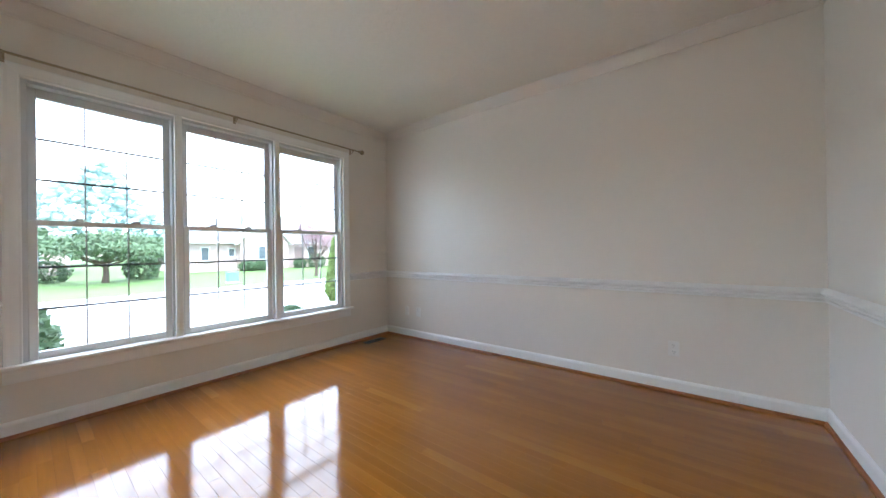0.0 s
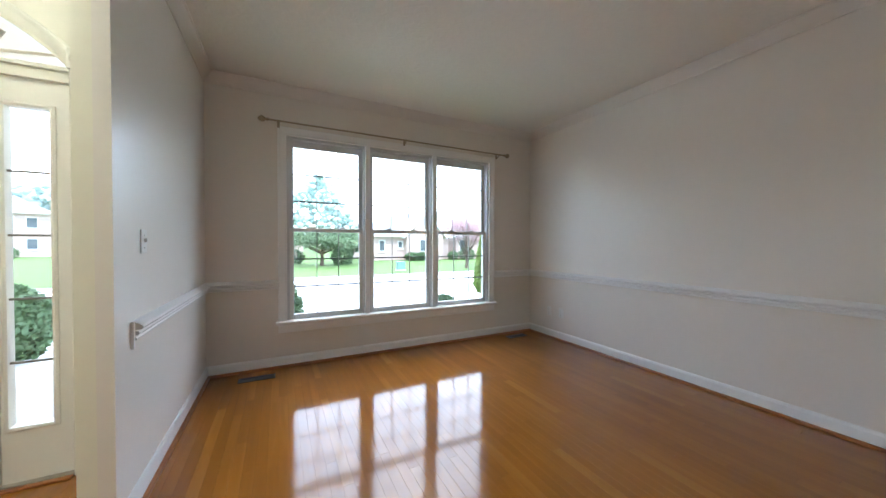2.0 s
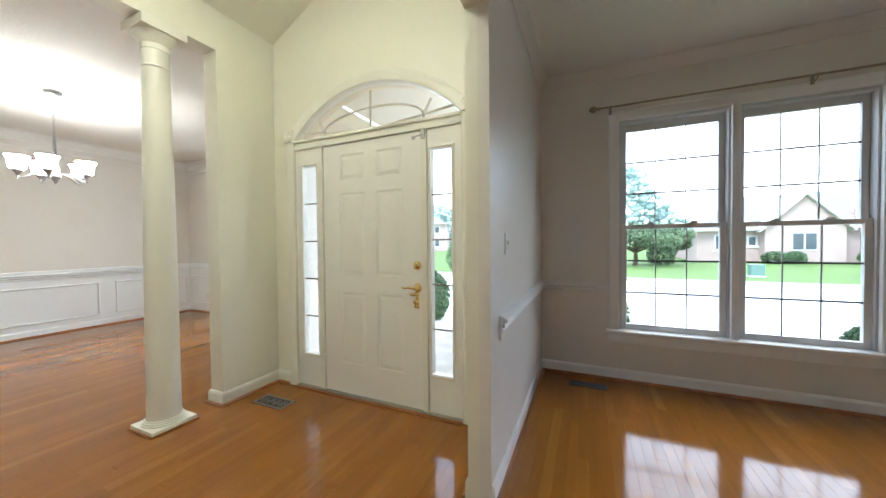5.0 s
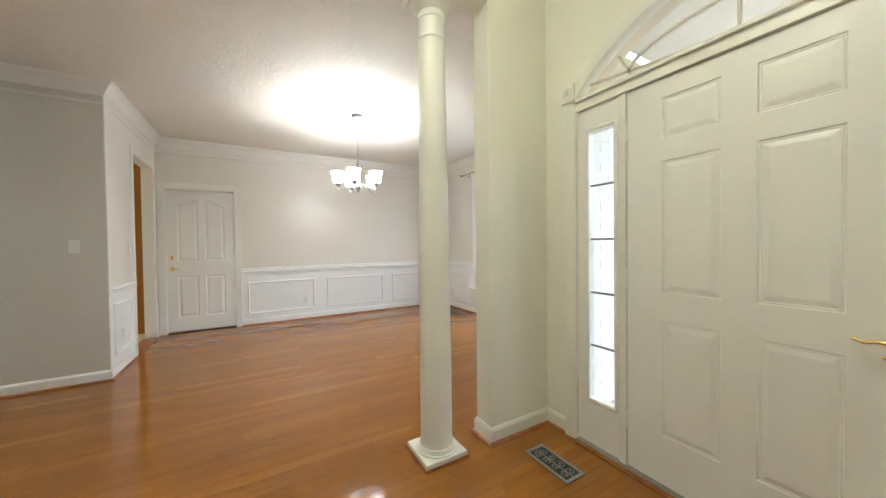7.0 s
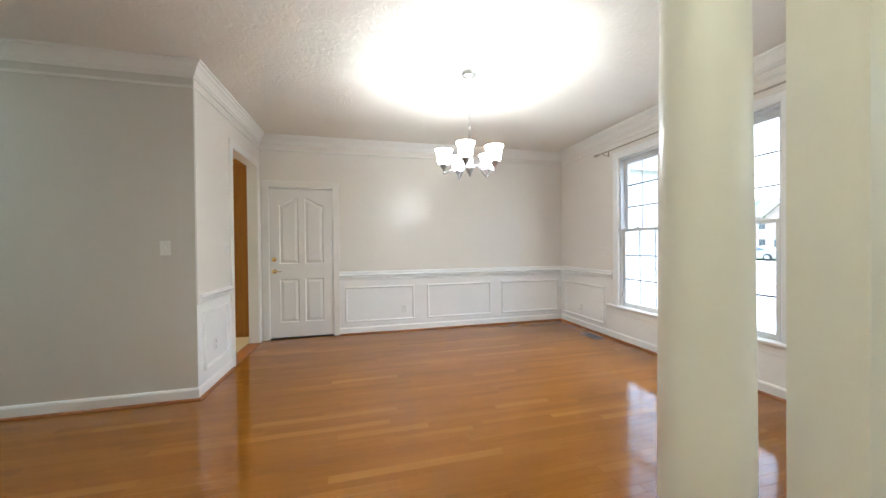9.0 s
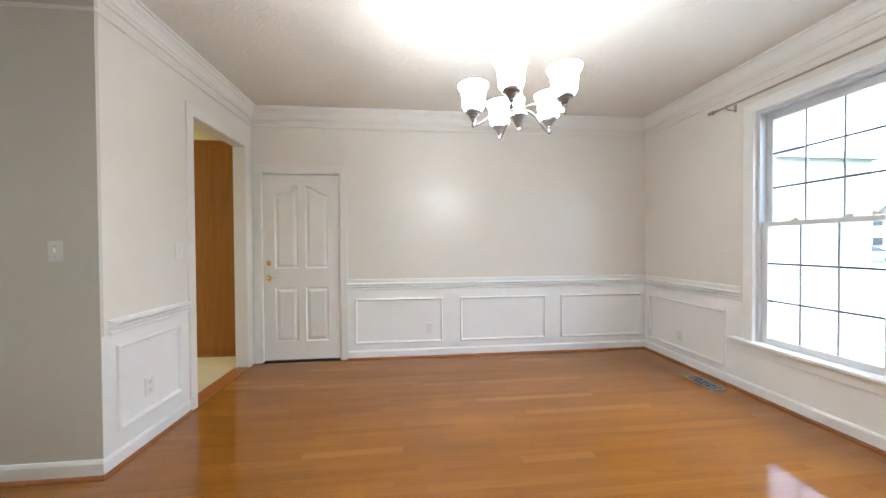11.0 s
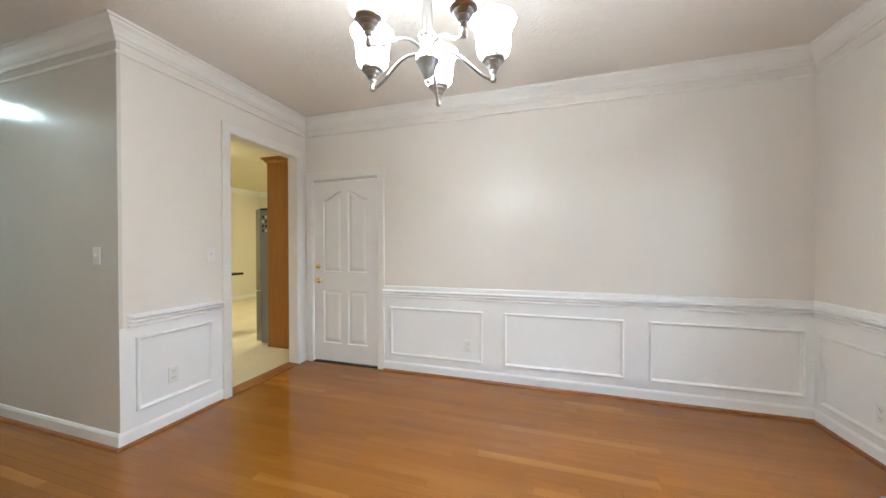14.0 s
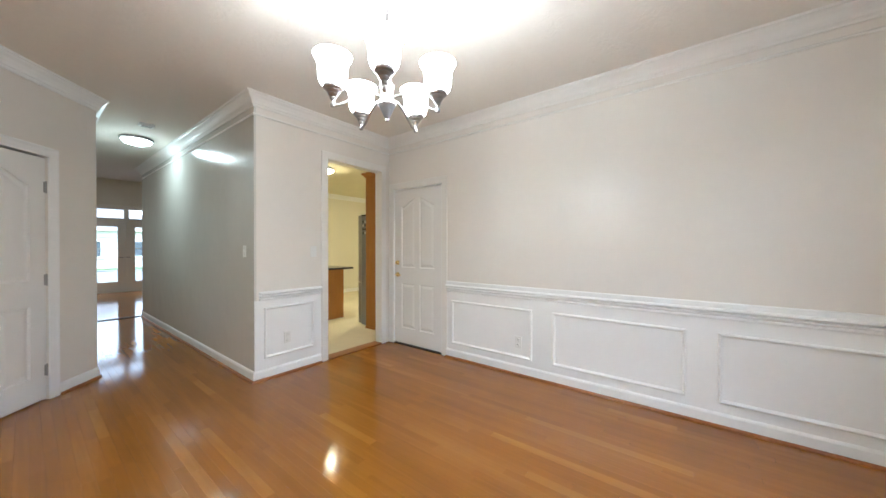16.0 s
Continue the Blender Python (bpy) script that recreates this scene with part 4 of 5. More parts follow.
single("door_casing_closet", cc, TRIM, "white moulded closet door casing", "trim", "structure").matrix_world = mclos
single("closet_back", box(bm_new(), 0.3, 1.4, -0.16, -0.125, 0, 2.2), WALL, "plain closet backing wall", "wall", "structure").matrix_world = mclos

# ---- column ----
CX, CY = -1.118, -0.813
col = thing("column", "slim ivory round column with turned base and capital", "column", pose(CX, CY, 0))
part("plinth", box(bm_new(), -0.132, 0.132, -0.132, 0.132, 0.0, 0.034, 0.004), CREAMTRIM, col)
part("base_shoe", box(bm_new(), -0.142, 0.142, -0.142, 0.142, 0.0, 0.012, 0.004), SHOE, col, "stained oak strip round the plinth")
for r, z0, z1 in ((0.123, 0.034, 0.045), (0.114, 0.045, 0.056), (0.106, 0.056, 0.067)):
    part("base_ring", lathe(bm_new(), [(r - 0.003, z0), (r, z0 + 0.003), (r, z1 - 0.004), (r - 0.004, z1)], (0, 0, 0), 40), CREAMTRIM, col, smooth=True)
shaft = [(0.099, 0.066), (0.095, 0.085)] + [(0.0935 - 0.019 * (i / 12) ** 1.6, 0.10 + 2.30 * i / 12) for i in range(13)]
part("shaft", lathe(bm_new(), shaft, (0, 0, 0), 40), CREAMTRIM, col, smooth=True)
part("neck", lathe(bm_new(), [(0.0745, 2.40), (0.079, 2.403), (0.081, 2.409), (0.079, 2.415), (0.0745, 2.418), (0.0745, 2.515), (0.077, 2.518), (0.0785, 2.523), (0.076, 2.528), (0.076, 2.556),
     (0.086, 2.566), (0.102, 2.584), (0.114, 2.604), (0.117, 2.622)], (0, 0, 0), 40), CREAMTRIM, col, smooth=True)
part("abacus", box(bm_new(), -0.128, 0.128, -0.128, 0.128, 2.622, 2.685, 0.003), CREAMTRIM, col)


# ---- chandelier ----
def chandelier(x, y):
    c = thing("chandelier", "brushed nickel five-arm chandelier with lit opal bell shades", "chandelier", pose(x, y, -0.012))
    part("canopy", lathe(bm_new(), [(0.066, H + 0.012), (0.066, H - 0.008), (0.055, H - 0.024), (0.02, H - 0.034), (0.008, H - 0.045)], (0, 0, 0), 32), NICKEL, c, smooth=True)
    z, i = H - 0.045, 0
    ch = bm_new()
    while z > 2.31:
        pts = [(0.008 * math.cos(k * math.pi / 6), 0.0, z - 0.016 + 0.018 * math.sin(k * math.pi / 6)) for k in range(13)]
        if i % 2:
            pts = [(0.0, p[0], p[2]) for p in pts]
        tube(ch, pts, 0.0018, 6)
        z, i = z - 0.028, i + 1
    part("chain", ch, NICKEL, c)
    part("stem", lathe(bm_new(), [(0.003, 2.315), (0.008, 2.30), (0.006, 2.288), (0.011, 2.28), (0.0115, 2.2), (0.0145, 2.12), (0.019, 2.05), (0.024, 2.008)], (0, 0, 0), 28), NICKEL, c, smooth=True)
    part("hub", lathe(bm_new(), [(0.024, 2.008), (0.031, 2.004), (0.031, 1.996), (0.026, 1.992), (0.026, 1.944), (0.030, 1.940), (0.037, 1.936), (0.039, 1.928), (0.039, 1.918), (0.034, 1.912),
         (0.027, 1.895), (0.017, 1.874), (0.011, 1.860), (0.008, 1.857), (0.009, 1.852), (0.004, 1.847)], (0, 0, 0), 28), NICKEL, c, "turned nickel hub with pointed finial", True)
    for k in range(5):
        a = radians(45 + 72 * k)
        ca, sa = math.cos(a), math.sin(a)
        prof = [(0.028, 1.948), (0.05, 1.957), (0.08, 1.957), (0.11, 1.946), (0.14, 1.925), (0.17, 1.901), (0.195, 1.886), (0.214, 1.880), (0.226, 1.880)]
        arm = part("arm", tube(bm_new(), [(r * ca, r * sa, z) for r, z in prof], 0.0058, 10), NICKEL, c, smooth=True)
        ex, ey = 0.226 * ca, 0.226 * sa
        cup = [(0.003, 1.868), (0.009, 1.871), (0.011, 1.879), (0.009, 1.887), (0.006, 1.890), (0.006, 1.896), (0.011, 1.899), (0.013, 1.906), (0.011, 1.910), (0.018, 1.915), (0.021, 1.921), (0.019, 1.924),
               (0.026, 1.929), (0.029, 1.934), (0.027, 1.937), (0.036, 1.940), (0.039, 1.943), (0.039, 1.953), (0.036, 1.956), (0.033, 1.957)]
        part("cup", lathe(bm_new(), cup, (ex, ey, 0), 24), NICKEL, arm, "stepped nickel cup", True)
        part("shade", lathe(bm_new(), [(0.0270, 1.9537), (0.0432, 1.9567), (0.0522, 1.9664), (0.0567, 1.9851), (0.0585, 2.0150), (0.0594, 2.0375), (0.0648, 2.0540), (0.0738, 2.0674), (0.0774, 2.0765), (0.0747, 2.0765), (0.0621, 2.0555), (0.0558, 2.0375), (0.0549, 2.0150), (0.0522, 1.9867), (0.0450, 1.9701), (0.0270, 1.9627)], (ex, ey, 0), 28), BULB, arm, "lit white opal bell shade", True)
    return c


rooms(0.03, -0.02)
chandelier(-3.253, -0.652)


# ---- ceiling lamps ----
def flush_lamp(x, y, z, r, name, label, mat):
    c = thing(name, label, "ceiling lamp", pose(x, y, z))
    part("pan", lathe(bm_new(), [(r * 0.9, 0), (r, -0.008), (r * 1.02, -0.02), (r, -0.034), (r * 0.93, -0.04), (r * 0.9, -0.03)], (0, 0, 0), 40), NICKEL, c, smooth=True)
    part("bowl", lathe(bm_new(), [(r * 0.91, -0.034), (r * 0.88, -0.05), (r * 0.72, -0.072), (r * 0.45, -0.09), (r * 0.12, -0.097), (0.012, -0.098)], (0, 0, 0), 40), mat, c, "lit opal glass bowl", True)
    part("knob", lathe(bm_new(), [(0.012, -0.096), (0.014, -0.104), (0.007, -0.112), (0.001, -0.116)], (0, 0, 0), 14), NICKEL, c, smooth=True)


flush_lamp(-3.19, -5.45, H, 0.17, "hall_lamp", "lit flush ceiling lamp with nickel rim", HBULB)
flush_lamp(-5.68, -4.95, H, 0.14, "kitchen_lamp", "warm lit flush kitchen ceiling lamp", KBULB)
# extra unseen lamp, added deeper in to brighten the kitchen
flush_lamp(-7.6, -4.95, H, 0.17, "kitchen_lamp", "warm lit flush kitchen ceiling lamp", KBULB)
rooms(0, 0)
fl = thing("foyer_lamp", "lit ivory pendant bowl lamp hung in the foyer vault", "pendant lamp", pose(0.0, -1.65, 0))
part("canopy", lathe(bm_new(), [(0.07, 3.50), (0.07, 3.46), (0.02, 3.44), (0.01, 3.43)], (0, 0, 0), 24), NICKEL, fl, smooth=True)
part("rod", tube(bm_new(), [(0, 0, 3.45), (0, 0, 3.02)], 0.008, 10), NICKEL, fl, smooth=True)
part("bowl", lathe(bm_new(), [(0.012, 2.95), (0.08, 2.965), (0.15, 3.01), (0.19, 3.06), (0.2, 3.09), (0.194, 3.09), (0.18, 3.06), (0.14, 3.02), (0.07, 2.98), (0.012, 2.97)], (0, 0, 0), 36), FBULB, fl, "lit opal bowl", True)
part("knob", lathe(bm_new(), [(0.012, 3.03), (0.014, 2.95), (0.01, 2.935), (0.002, 2.925)], (0, 0, 0), 14), NICKEL, fl, smooth=True)
rooms(0.03, -0.02)
sd = thing("smoke_detector", "white square detector on the hall ceiling", "detector", pose(-3.16, -4.7, H))
part("housing", box(bm_new(), -0.07, 0.07, -0.05, 0.05, -0.032, 0, 0.008), PLASTIC, sd)
part("grille", box(bm_new(), -0.045, 0.045, -0.03, 0.03, -0.036, -0.032, 0.001), VENTG, sd)


# ---- outlets and switches ----
def outlet(m, label="white duplex outlet with plate"):
    """Plate facing -y at the pose m."""
    o = thing("wall_outlet", label, "outlet", m)
    part("plate", box(bm_new(), -0.036, 0.036, -0.006, 0, -0.058, 0.058, 0.003), PLASTIC, o)
    for s in (-1, 1):
        f = part("socket", lathe(bm_new(), [(0.017, -0.0065), (0.0165, -0.0085), (0.001, -0.0085)], (0, 0, s * 0.026), 16, "y"), PLASTIC, o)
        sl = box(bm_new(), -0.008, -0.0055, -0.0092, -0.008, s * 0.026 - 0.001, s * 0.026 + 0.009)
        box(sl, 0.0055, 0.008, -0.0092, -0.008, s * 0.026 - 0.001, s * 0.026 + 0.007)
        box(sl, -0.002, 0.002, -0.0092, -0.008, s * 0.026 - 0.011, s * 0.026 - 0.007)
        part("slot", sl, DARK, f)
    return o


def switch(m, label="white toggle light switch with plate"):
    o = thing("light_switch", label, "switch", m)
    part("plate", box(bm_new(), -0.036, 0.036, -0.006, 0, -0.058, 0.058, 0.003), PLASTIC, o)
    part("toggle", box(bm_new(), -0.005, 0.005, -0.018, -0.004, -0.004, 0.014, 0.002), PLASTIC, o)
    for s in (-1, 1):
        sc = lathe(bm_new(), [(0.003, -0.006), (0.003, -0.0072), (0.001, -0.0072)], (0, 0, s * 0.03), 8, "y")
        part("screw", sc, VENTG, o)
    return o


EAST, WEST, NORTH, SOUTH = 90, -90, 180, 0     # turn that faces a plate to +x, -x, +y, -y
outlet(pose(XD + 0.004, -0.99, 0.33, 0, 0, EAST), "white duplex outlet inside a wainscot panel")
outlet(pose(-4.82, YD - 0.004, 0.30, 0, 0, SOUTH), "white duplex outlet inside a wainscot panel")
outlet(pose(-3.925, YK + 0.004, 0.37, 0, 0, NORTH), "white duplex outlet in the wainscot beside the opening")
rooms(0, 0)
outlet(pose(XR, -2.07, 0.34, 0, 0, WEST), "white duplex outlet above the baseboard")
outlet(pose(XR, 0.60, 0.34, 0, 0, WEST), "white duplex outlet above the baseboard")
outlet(pose(XR, 0.80, 0.34, 0, 0, WEST), "white cable plate above the baseboard")
rooms(0.03, -0.02)
switch(pose(-4.215, YK, 1.24, 0, 0, NORTH), "white dimmer switch beside the kitchen opening")
switch(pose(-3.61, -3.10, 1.245, 0, 0, EAST), "white toggle switch on the hall wall")
rooms(0, 0)
switch(pose(LX1, -0.295, 1.22, 0, 0, EAST), "white toggle switch by the living room opening")


# ---- floor vents ----
def floor_vent(x, y, w, d, mat, label, scroll=False):
    v = thing("floor_vent", label, "vent", pose(x, y, 0.003))
    bm = bm_new()
    cut_boxes(bm, -w / 2, w / 2, -d / 2, d / 2, [(-w / 2 + 0.018, w / 2 - 0.018, -d / 2 + 0.018, d / 2 - 0.018)], lambda p, q, a, b: box(bm, p, q, a, b, 0.0, 0.005))
    part("frame", bm, mat, v)
    part("duct", box(bm_new(), -w / 2 + 0.018, w / 2 - 0.018, -d / 2 + 0.018, d / 2 - 0.018, -0.002, 0.0005), DARK, v, "dark duct opening")
    if scroll:
        n_ = 4
        for i in range(n_):
            for j in (-1, 1):
                cx_ = -w / 2 + 0.018 + (w - 0.036) * (i + 0.5) / n_
                s = bm_new()
                tube(s, [(cx_ + (0.006 + 0.0022 * k) * math.cos(k * 0.75 * j + i), j * d * 0.16 + (0.006 + 0.0022 * k) * math.sin(k * 0.75 * j + i) * 0.7, 0.003) for k in range(11)], 0.0028, 6)
                part("scroll", s, mat, v)
        part("crossbar", box(bm_new(), -w / 2 + 0.018, w / 2 - 0.018, -0.003, 0.003, 0.001, 0.004), mat, v)
    else:
        k = int((w - 0.04) / 0.014)
        for i in range(k):
            px = -w / 2 + 0.024 + i * 0.014
            part("louver", box(bm_new(), px, px + 0.005, -d / 2 + 0.018, d / 2 - 0.018, 0.001, 0.0045), mat, v)
    return v


floor_vent(1.54, 0.955, 0.29, 0.10, VENT, "dark bronze louvered floor vent by the window")
floor_vent(4.50, 0.99, 0.29, 0.10, VENT, "dark bronze louvered floor vent in the corner")
floor_vent(-0.69, -0.305, 0.30, 0.14, VENTG, "pewter scroll floor vent by the entry door", True)
rooms(0.03, -0.02)
floor_vent(-4.34, 1.43, 0.30, 0.14, VENTG, "pewter scroll floor vent below the dining window", True)

# curtain tieback hook beside the dining window
hk = thing("tieback_hook", "small white curtain tieback hook on the wall", "hook", pose(-4.30, YD, 1.19))
part("base", box(bm_new(), -0.012, 0.012, -0.006, 0, -0.012, 0.012, 0.002), PLASTIC, hk)
part("arm", tube(bm_new(), [(0, -0.004, 0), (0, -0.05, 0), (-0.05, -0.056, 0.0), (-0.06, -0.056, 0.014)], 0.004, 8), PLASTIC, hk)

# ---- kitchen ----
pan = thing("cabinet", "tall cherry cabinet end panel beside the refrigerator", "cabinet", pose(-5.6, -3.36, 0.004))
part("end_panel", box(bm_new(), -0.02, 0.0, -0.36, 0.36, 0.0, 2.40, 0.002), CABINET, pan)
part("upper_box", box(bm_new(), -0.95, -0.02, -0.30, 0.35, 1.86, 2.40), CABINET, pan)
bm = bm_new()
cp = [(0, 0), (0.012, 0), (0.02, 0.02), (0.05, 0.05), (0.055, 0.065), (0, 0.065)]
sweep(bm, cp, (0, 0.36, 2.385), (0, -0.36, 2.385), (1, 0, 0), (0, 0, 1), 0, 1)
sweep(bm, cp, (0, -0.36, 2.385), (-0.95, -0.36, 2.385), (0, -1, 0), (0, 0, 1), -1, 0)
part("crown", bm, CABINET, pan, "cherry cabinet crown")
part("toe_strip", box(bm_new(), 0.0, 0.012, -0.36, 0.36, 0.0, 0.03, 0.003), CABINET, pan)
fg = thing("refrigerator", "grey stainless refrigerator with magnets on its side", "refrigerator", pose(-5.62, -3.36, 0.004))
part("body", box(bm_new(), -0.91, -0.005, -0.50, 0.33, 0.03, 1.78, 0.006), FGREY, fg, "dark grey cabinet side")
for z0, z1, nm in ((0.72, 1.80, "upper_door"), (0.05, 0.71, "freezer_drawer")):
    d = part(nm, box(bm_new(), -0.908, -0.004, -0.585, -0.505, z0, z1, 0.012), STEEL, fg, "stainless door front")
    part("handle", tube(bm_new(), [(-0.1, -0.585, z0 + 0.1), (-0.1, -0.63, z0 + 0.13), (-0.1, -0.63, z1 - 0.13), (-0.1, -0.585, z1 - 0.1)], 0.012, 10), STEEL, d, smooth=True)
part("foot", box(bm_new(), -0.88, -0.03, -0.40, 0.3, 0.0, 0.03), DARK, fg)
part("hinge_cap", box(bm_new(), -0.09, -0.012, -0.52, -0.40, 1.785, 1.81, 0.004), DARK, fg)
for i in range(4):
    for j in range(2):
        mg = single("fridge_magnet", box(bm_new(), -5.625, -5.619, -3.765 - 0.05 * j - 0.014, -3.765 - 0.05 * j + 0.014, 1.50 + 0.06 * i, 1.535 + 0.06 * i, 0.002), DARK if (i + j) % 3 else PLASTIC, "small square magnet on the refrigerator side", "magnet", group="magnets on the refrigerator")
isl = thing("kitchen_island", "cherry kitchen island with dark granite top", "island", pose(-5.72, -4.95, 0.004))
part("body", box(bm_new(), -0.14, 0.75, -0.4, 0.27, 0.0, 0.88, 0.003), CABINET, isl)
part("worktop", box(bm_new(), -0.34, 0.80, -0.45, 0.30, 0.88, 0.915, 0.008), GRANITE, isl, "dark speckled granite top")
bmk = bm_new()
sweep(bmk, BASE, (-9.0, -7.46, 0.004), (-3.8, -7.46, 0.004), (0, 1, 0), (0, 0, 1))
sweep(bmk, BASE, (-9.0, -3.01, 0.004), (-9.0, -7.46, 0.004), (1, 0, 0), (0, 0, 1))
single("baseboard_kitchen", bmk, TRIM, "white kitchen baseboard", "baseboard", "structure")
bmk = bm_new()
sweep(bmk, CROWN, (-9.0, -7.46, H), (-3.8, -7.46, H), (0, 1, 0), (0, 0, 1))
sweep(bmk, CROWN, (-9.0, -3.01, H), (-9.0, -7.46, H), (1, 0, 0), (0, 0, 1))
single("crown_kitchen", bmk, TRIM, "white kitchen crown moulding", "trim", "structure")

for lx, ly in ((-2.6, -8.6), (-4.2, -8.6), (-2.6, -9.3), (-4.2, -9.3)):
    dl = thing("recessed_lamp", "lit round recessed ceiling lamp", "ceiling lamp", pose(lx, ly, 3.2), "recessed lamps in the family room")
    part("ring", lathe(bm_new(), [(0.07, 0.0), (0.07, -0.006), (0.095, -0.008), (0.1, 0.0)], (0, 0, 0), 24), TRIM, dl)
    part("lens", lathe(bm_new(), [(0.07, -0.001), (0.07, -0.004), (0.001, -0.004)], (0, 0, 0), 24), RBULB, dl, "lit lens")

# ---- glazed doors at the end of the hall ----
fd = thing("door_4", "closed ivory glazed double door with transom", "door", pose(0, 0, 0))
fd["kind"] = "structure"
for x0, x1 in ((-4.061, -3.25), (-4.87, -4.063)):
    for nm, z0, z1, gz in (("door_leaf", 0.02, 2.02, (0.31, 1.87)), ("transom", 2.06, 2.40, (2.11, 2.36))):
        bm = bm_new()
        gx = (x0 + 0.181, x1 - 0.16) if x0 > -4.6 else (x0 + 0.16, x1 - 0.181)
        if nm == "transom":
            gx = (x0 + 0.05, x1 - 0.05)
        cut_boxes(bm, x0, x1, z0, z1, [(*gx, *gz)], lambda p, q, a, b: box(bm, p, q, -12.56, -12.51, a, b))
        leaf_ = part(nm, bm, CREAMTRIM, fd)
        part("pane", box(bm_new(), *gx, -12.54, -12.536, *gz), GLASS, leaf_).visible_shadow = False
        if nm == "door_leaf":
            for i in range(1, 5):
                z = gz[0] + (gz[1] - gz[0]) * i / 5
                part("grille_bar", box(bm_new(), *gx, -12.534, -12.526, z - 0.009, z + 0.009), CREAMTRIM, leaf_)
            hx = x0 + 0.07 if x0 > -4.6 else x1 - 0.07
            part("handle", tube(bm_new(), [(hx, -12.51, 1.0), (hx, -12.46, 1.0), (hx + 0.1, -12.455, 1.0)], 0.01, 8), NICKEL, leaf_)
part("threshold", box(bm_new(), -4.87, -3.22, -12.62, -12.49, 0.0, 0.019), ALU, fd)
part("frame", box(bm_new(), -4.87, -3.22, -12.6, -12.5, 2.02, 2.06), CREAMTRIM, fd)
casing("door_casing_family", -4.87, -3.22, 0, 2.40, lambda a, z: (a, -12.5, z), (1, 0, 0), (0, 1, 0), CREAMTRIM, "ivory casing of the glazed doors")
single("floor_transition", box(bm_new(), -3.6, -2.74, -7.80, -7.72, 0.0, 0.012, 0.004), VENT, "dark floor transition strip at the hall end", "trim", "structure")
rooms(0, 0)

# ---- outside ----
GZ = -0.45
single("ground", box(bm_new(), -400, 400, -400, 400, GZ - 0.5, GZ), GRASS, "green lawn reaching to the horizon", "ground", "structure")
single("road", box(bm_new(), -200, 200, 4.6, 13.4, GZ, GZ + 0.012), ROAD, "pale sunlit street", "road", "structure")
bm = box(bm_new(), -200, 200, 13.4, 13.6, GZ, GZ + 0.13, 0.02)
single("kerb_far", bm, ROAD, "pale concrete kerb", "kerb", "structure")
single("porch", box(bm_new(), -1.0, 2.4, 0.14, 2.4, GZ, -0.03, 0.01), PORCH, "speckled concrete porch slab", "porch", "structure")
single("driveway", box(bm_new(), -10.5, -3.4, 1.9, 8.7, GZ, GZ + 0.02), ROAD, "pale concrete driveway", "driveway", "structure")
single("patio", box(bm_new(), -9.5, 2.5, -27, -12.66, GZ, -0.05), DECK, "back patio with shade put into its grey colour", "patio", "structure")
single("walkway", box(bm_new(), -3.4, 1.2, 2.4, 4.7, GZ, GZ + 0.02), ROAD, "pale concrete path", "path", "structure")


def brick_wall(name, x, y0, y1, z0, z1, out):
    """A facing of bricks on a wall along y, face towards out."""
    w = single(name, box(bm_new(), *sorted((x, x + out * 0.012)), y0, y1, z0, z1), PBRICK, "pale pink brick facing by the porch", "wall", "structure")
    me = mesh("brick", box(bm_new(), *sorted((0, out * 0.003)), 0.005, 0.205, 0.005, 0.065), PBRICK)
    k = 0
    for r in range(int((z1 - z0) / 0.075)):
        y = y0 - (0.105 if r % 2 else 0)
        while y < y1:
            if y >= y0 and y + 0.21 <= y1 and k < 290:
                b = new("brick", me)
                b.location, b.parent = (x + out * 0.012, y, z0 + 0.075 * r), w
                k += 1
            y += 0.21
    return w


brick_wall("porch_brick_left", WX1, 0.145, 1.78, -0.03, 2.6, 1)
single("porch_brick_right", box(bm_new(), LX0 - 0.03, LX0, 0.145, 1.34, -0.03, 3.5), PBRICK, "pale brick porch side", "wall", "structure")
single("porch_ceiling", box(bm_new(), -1.0, 1.03, 0.145, 2.3, 2.8, 2.9), SIDING, "white porch ceiling", "ceiling", "structure")
# shells that close the house to the sky
single("house_roof", box(bm_new(), -9.3, 5.3, -12.9, 2.1, 3.75, 3.9), ROOF, "plain roof deck over the rooms", "roof", "structure")


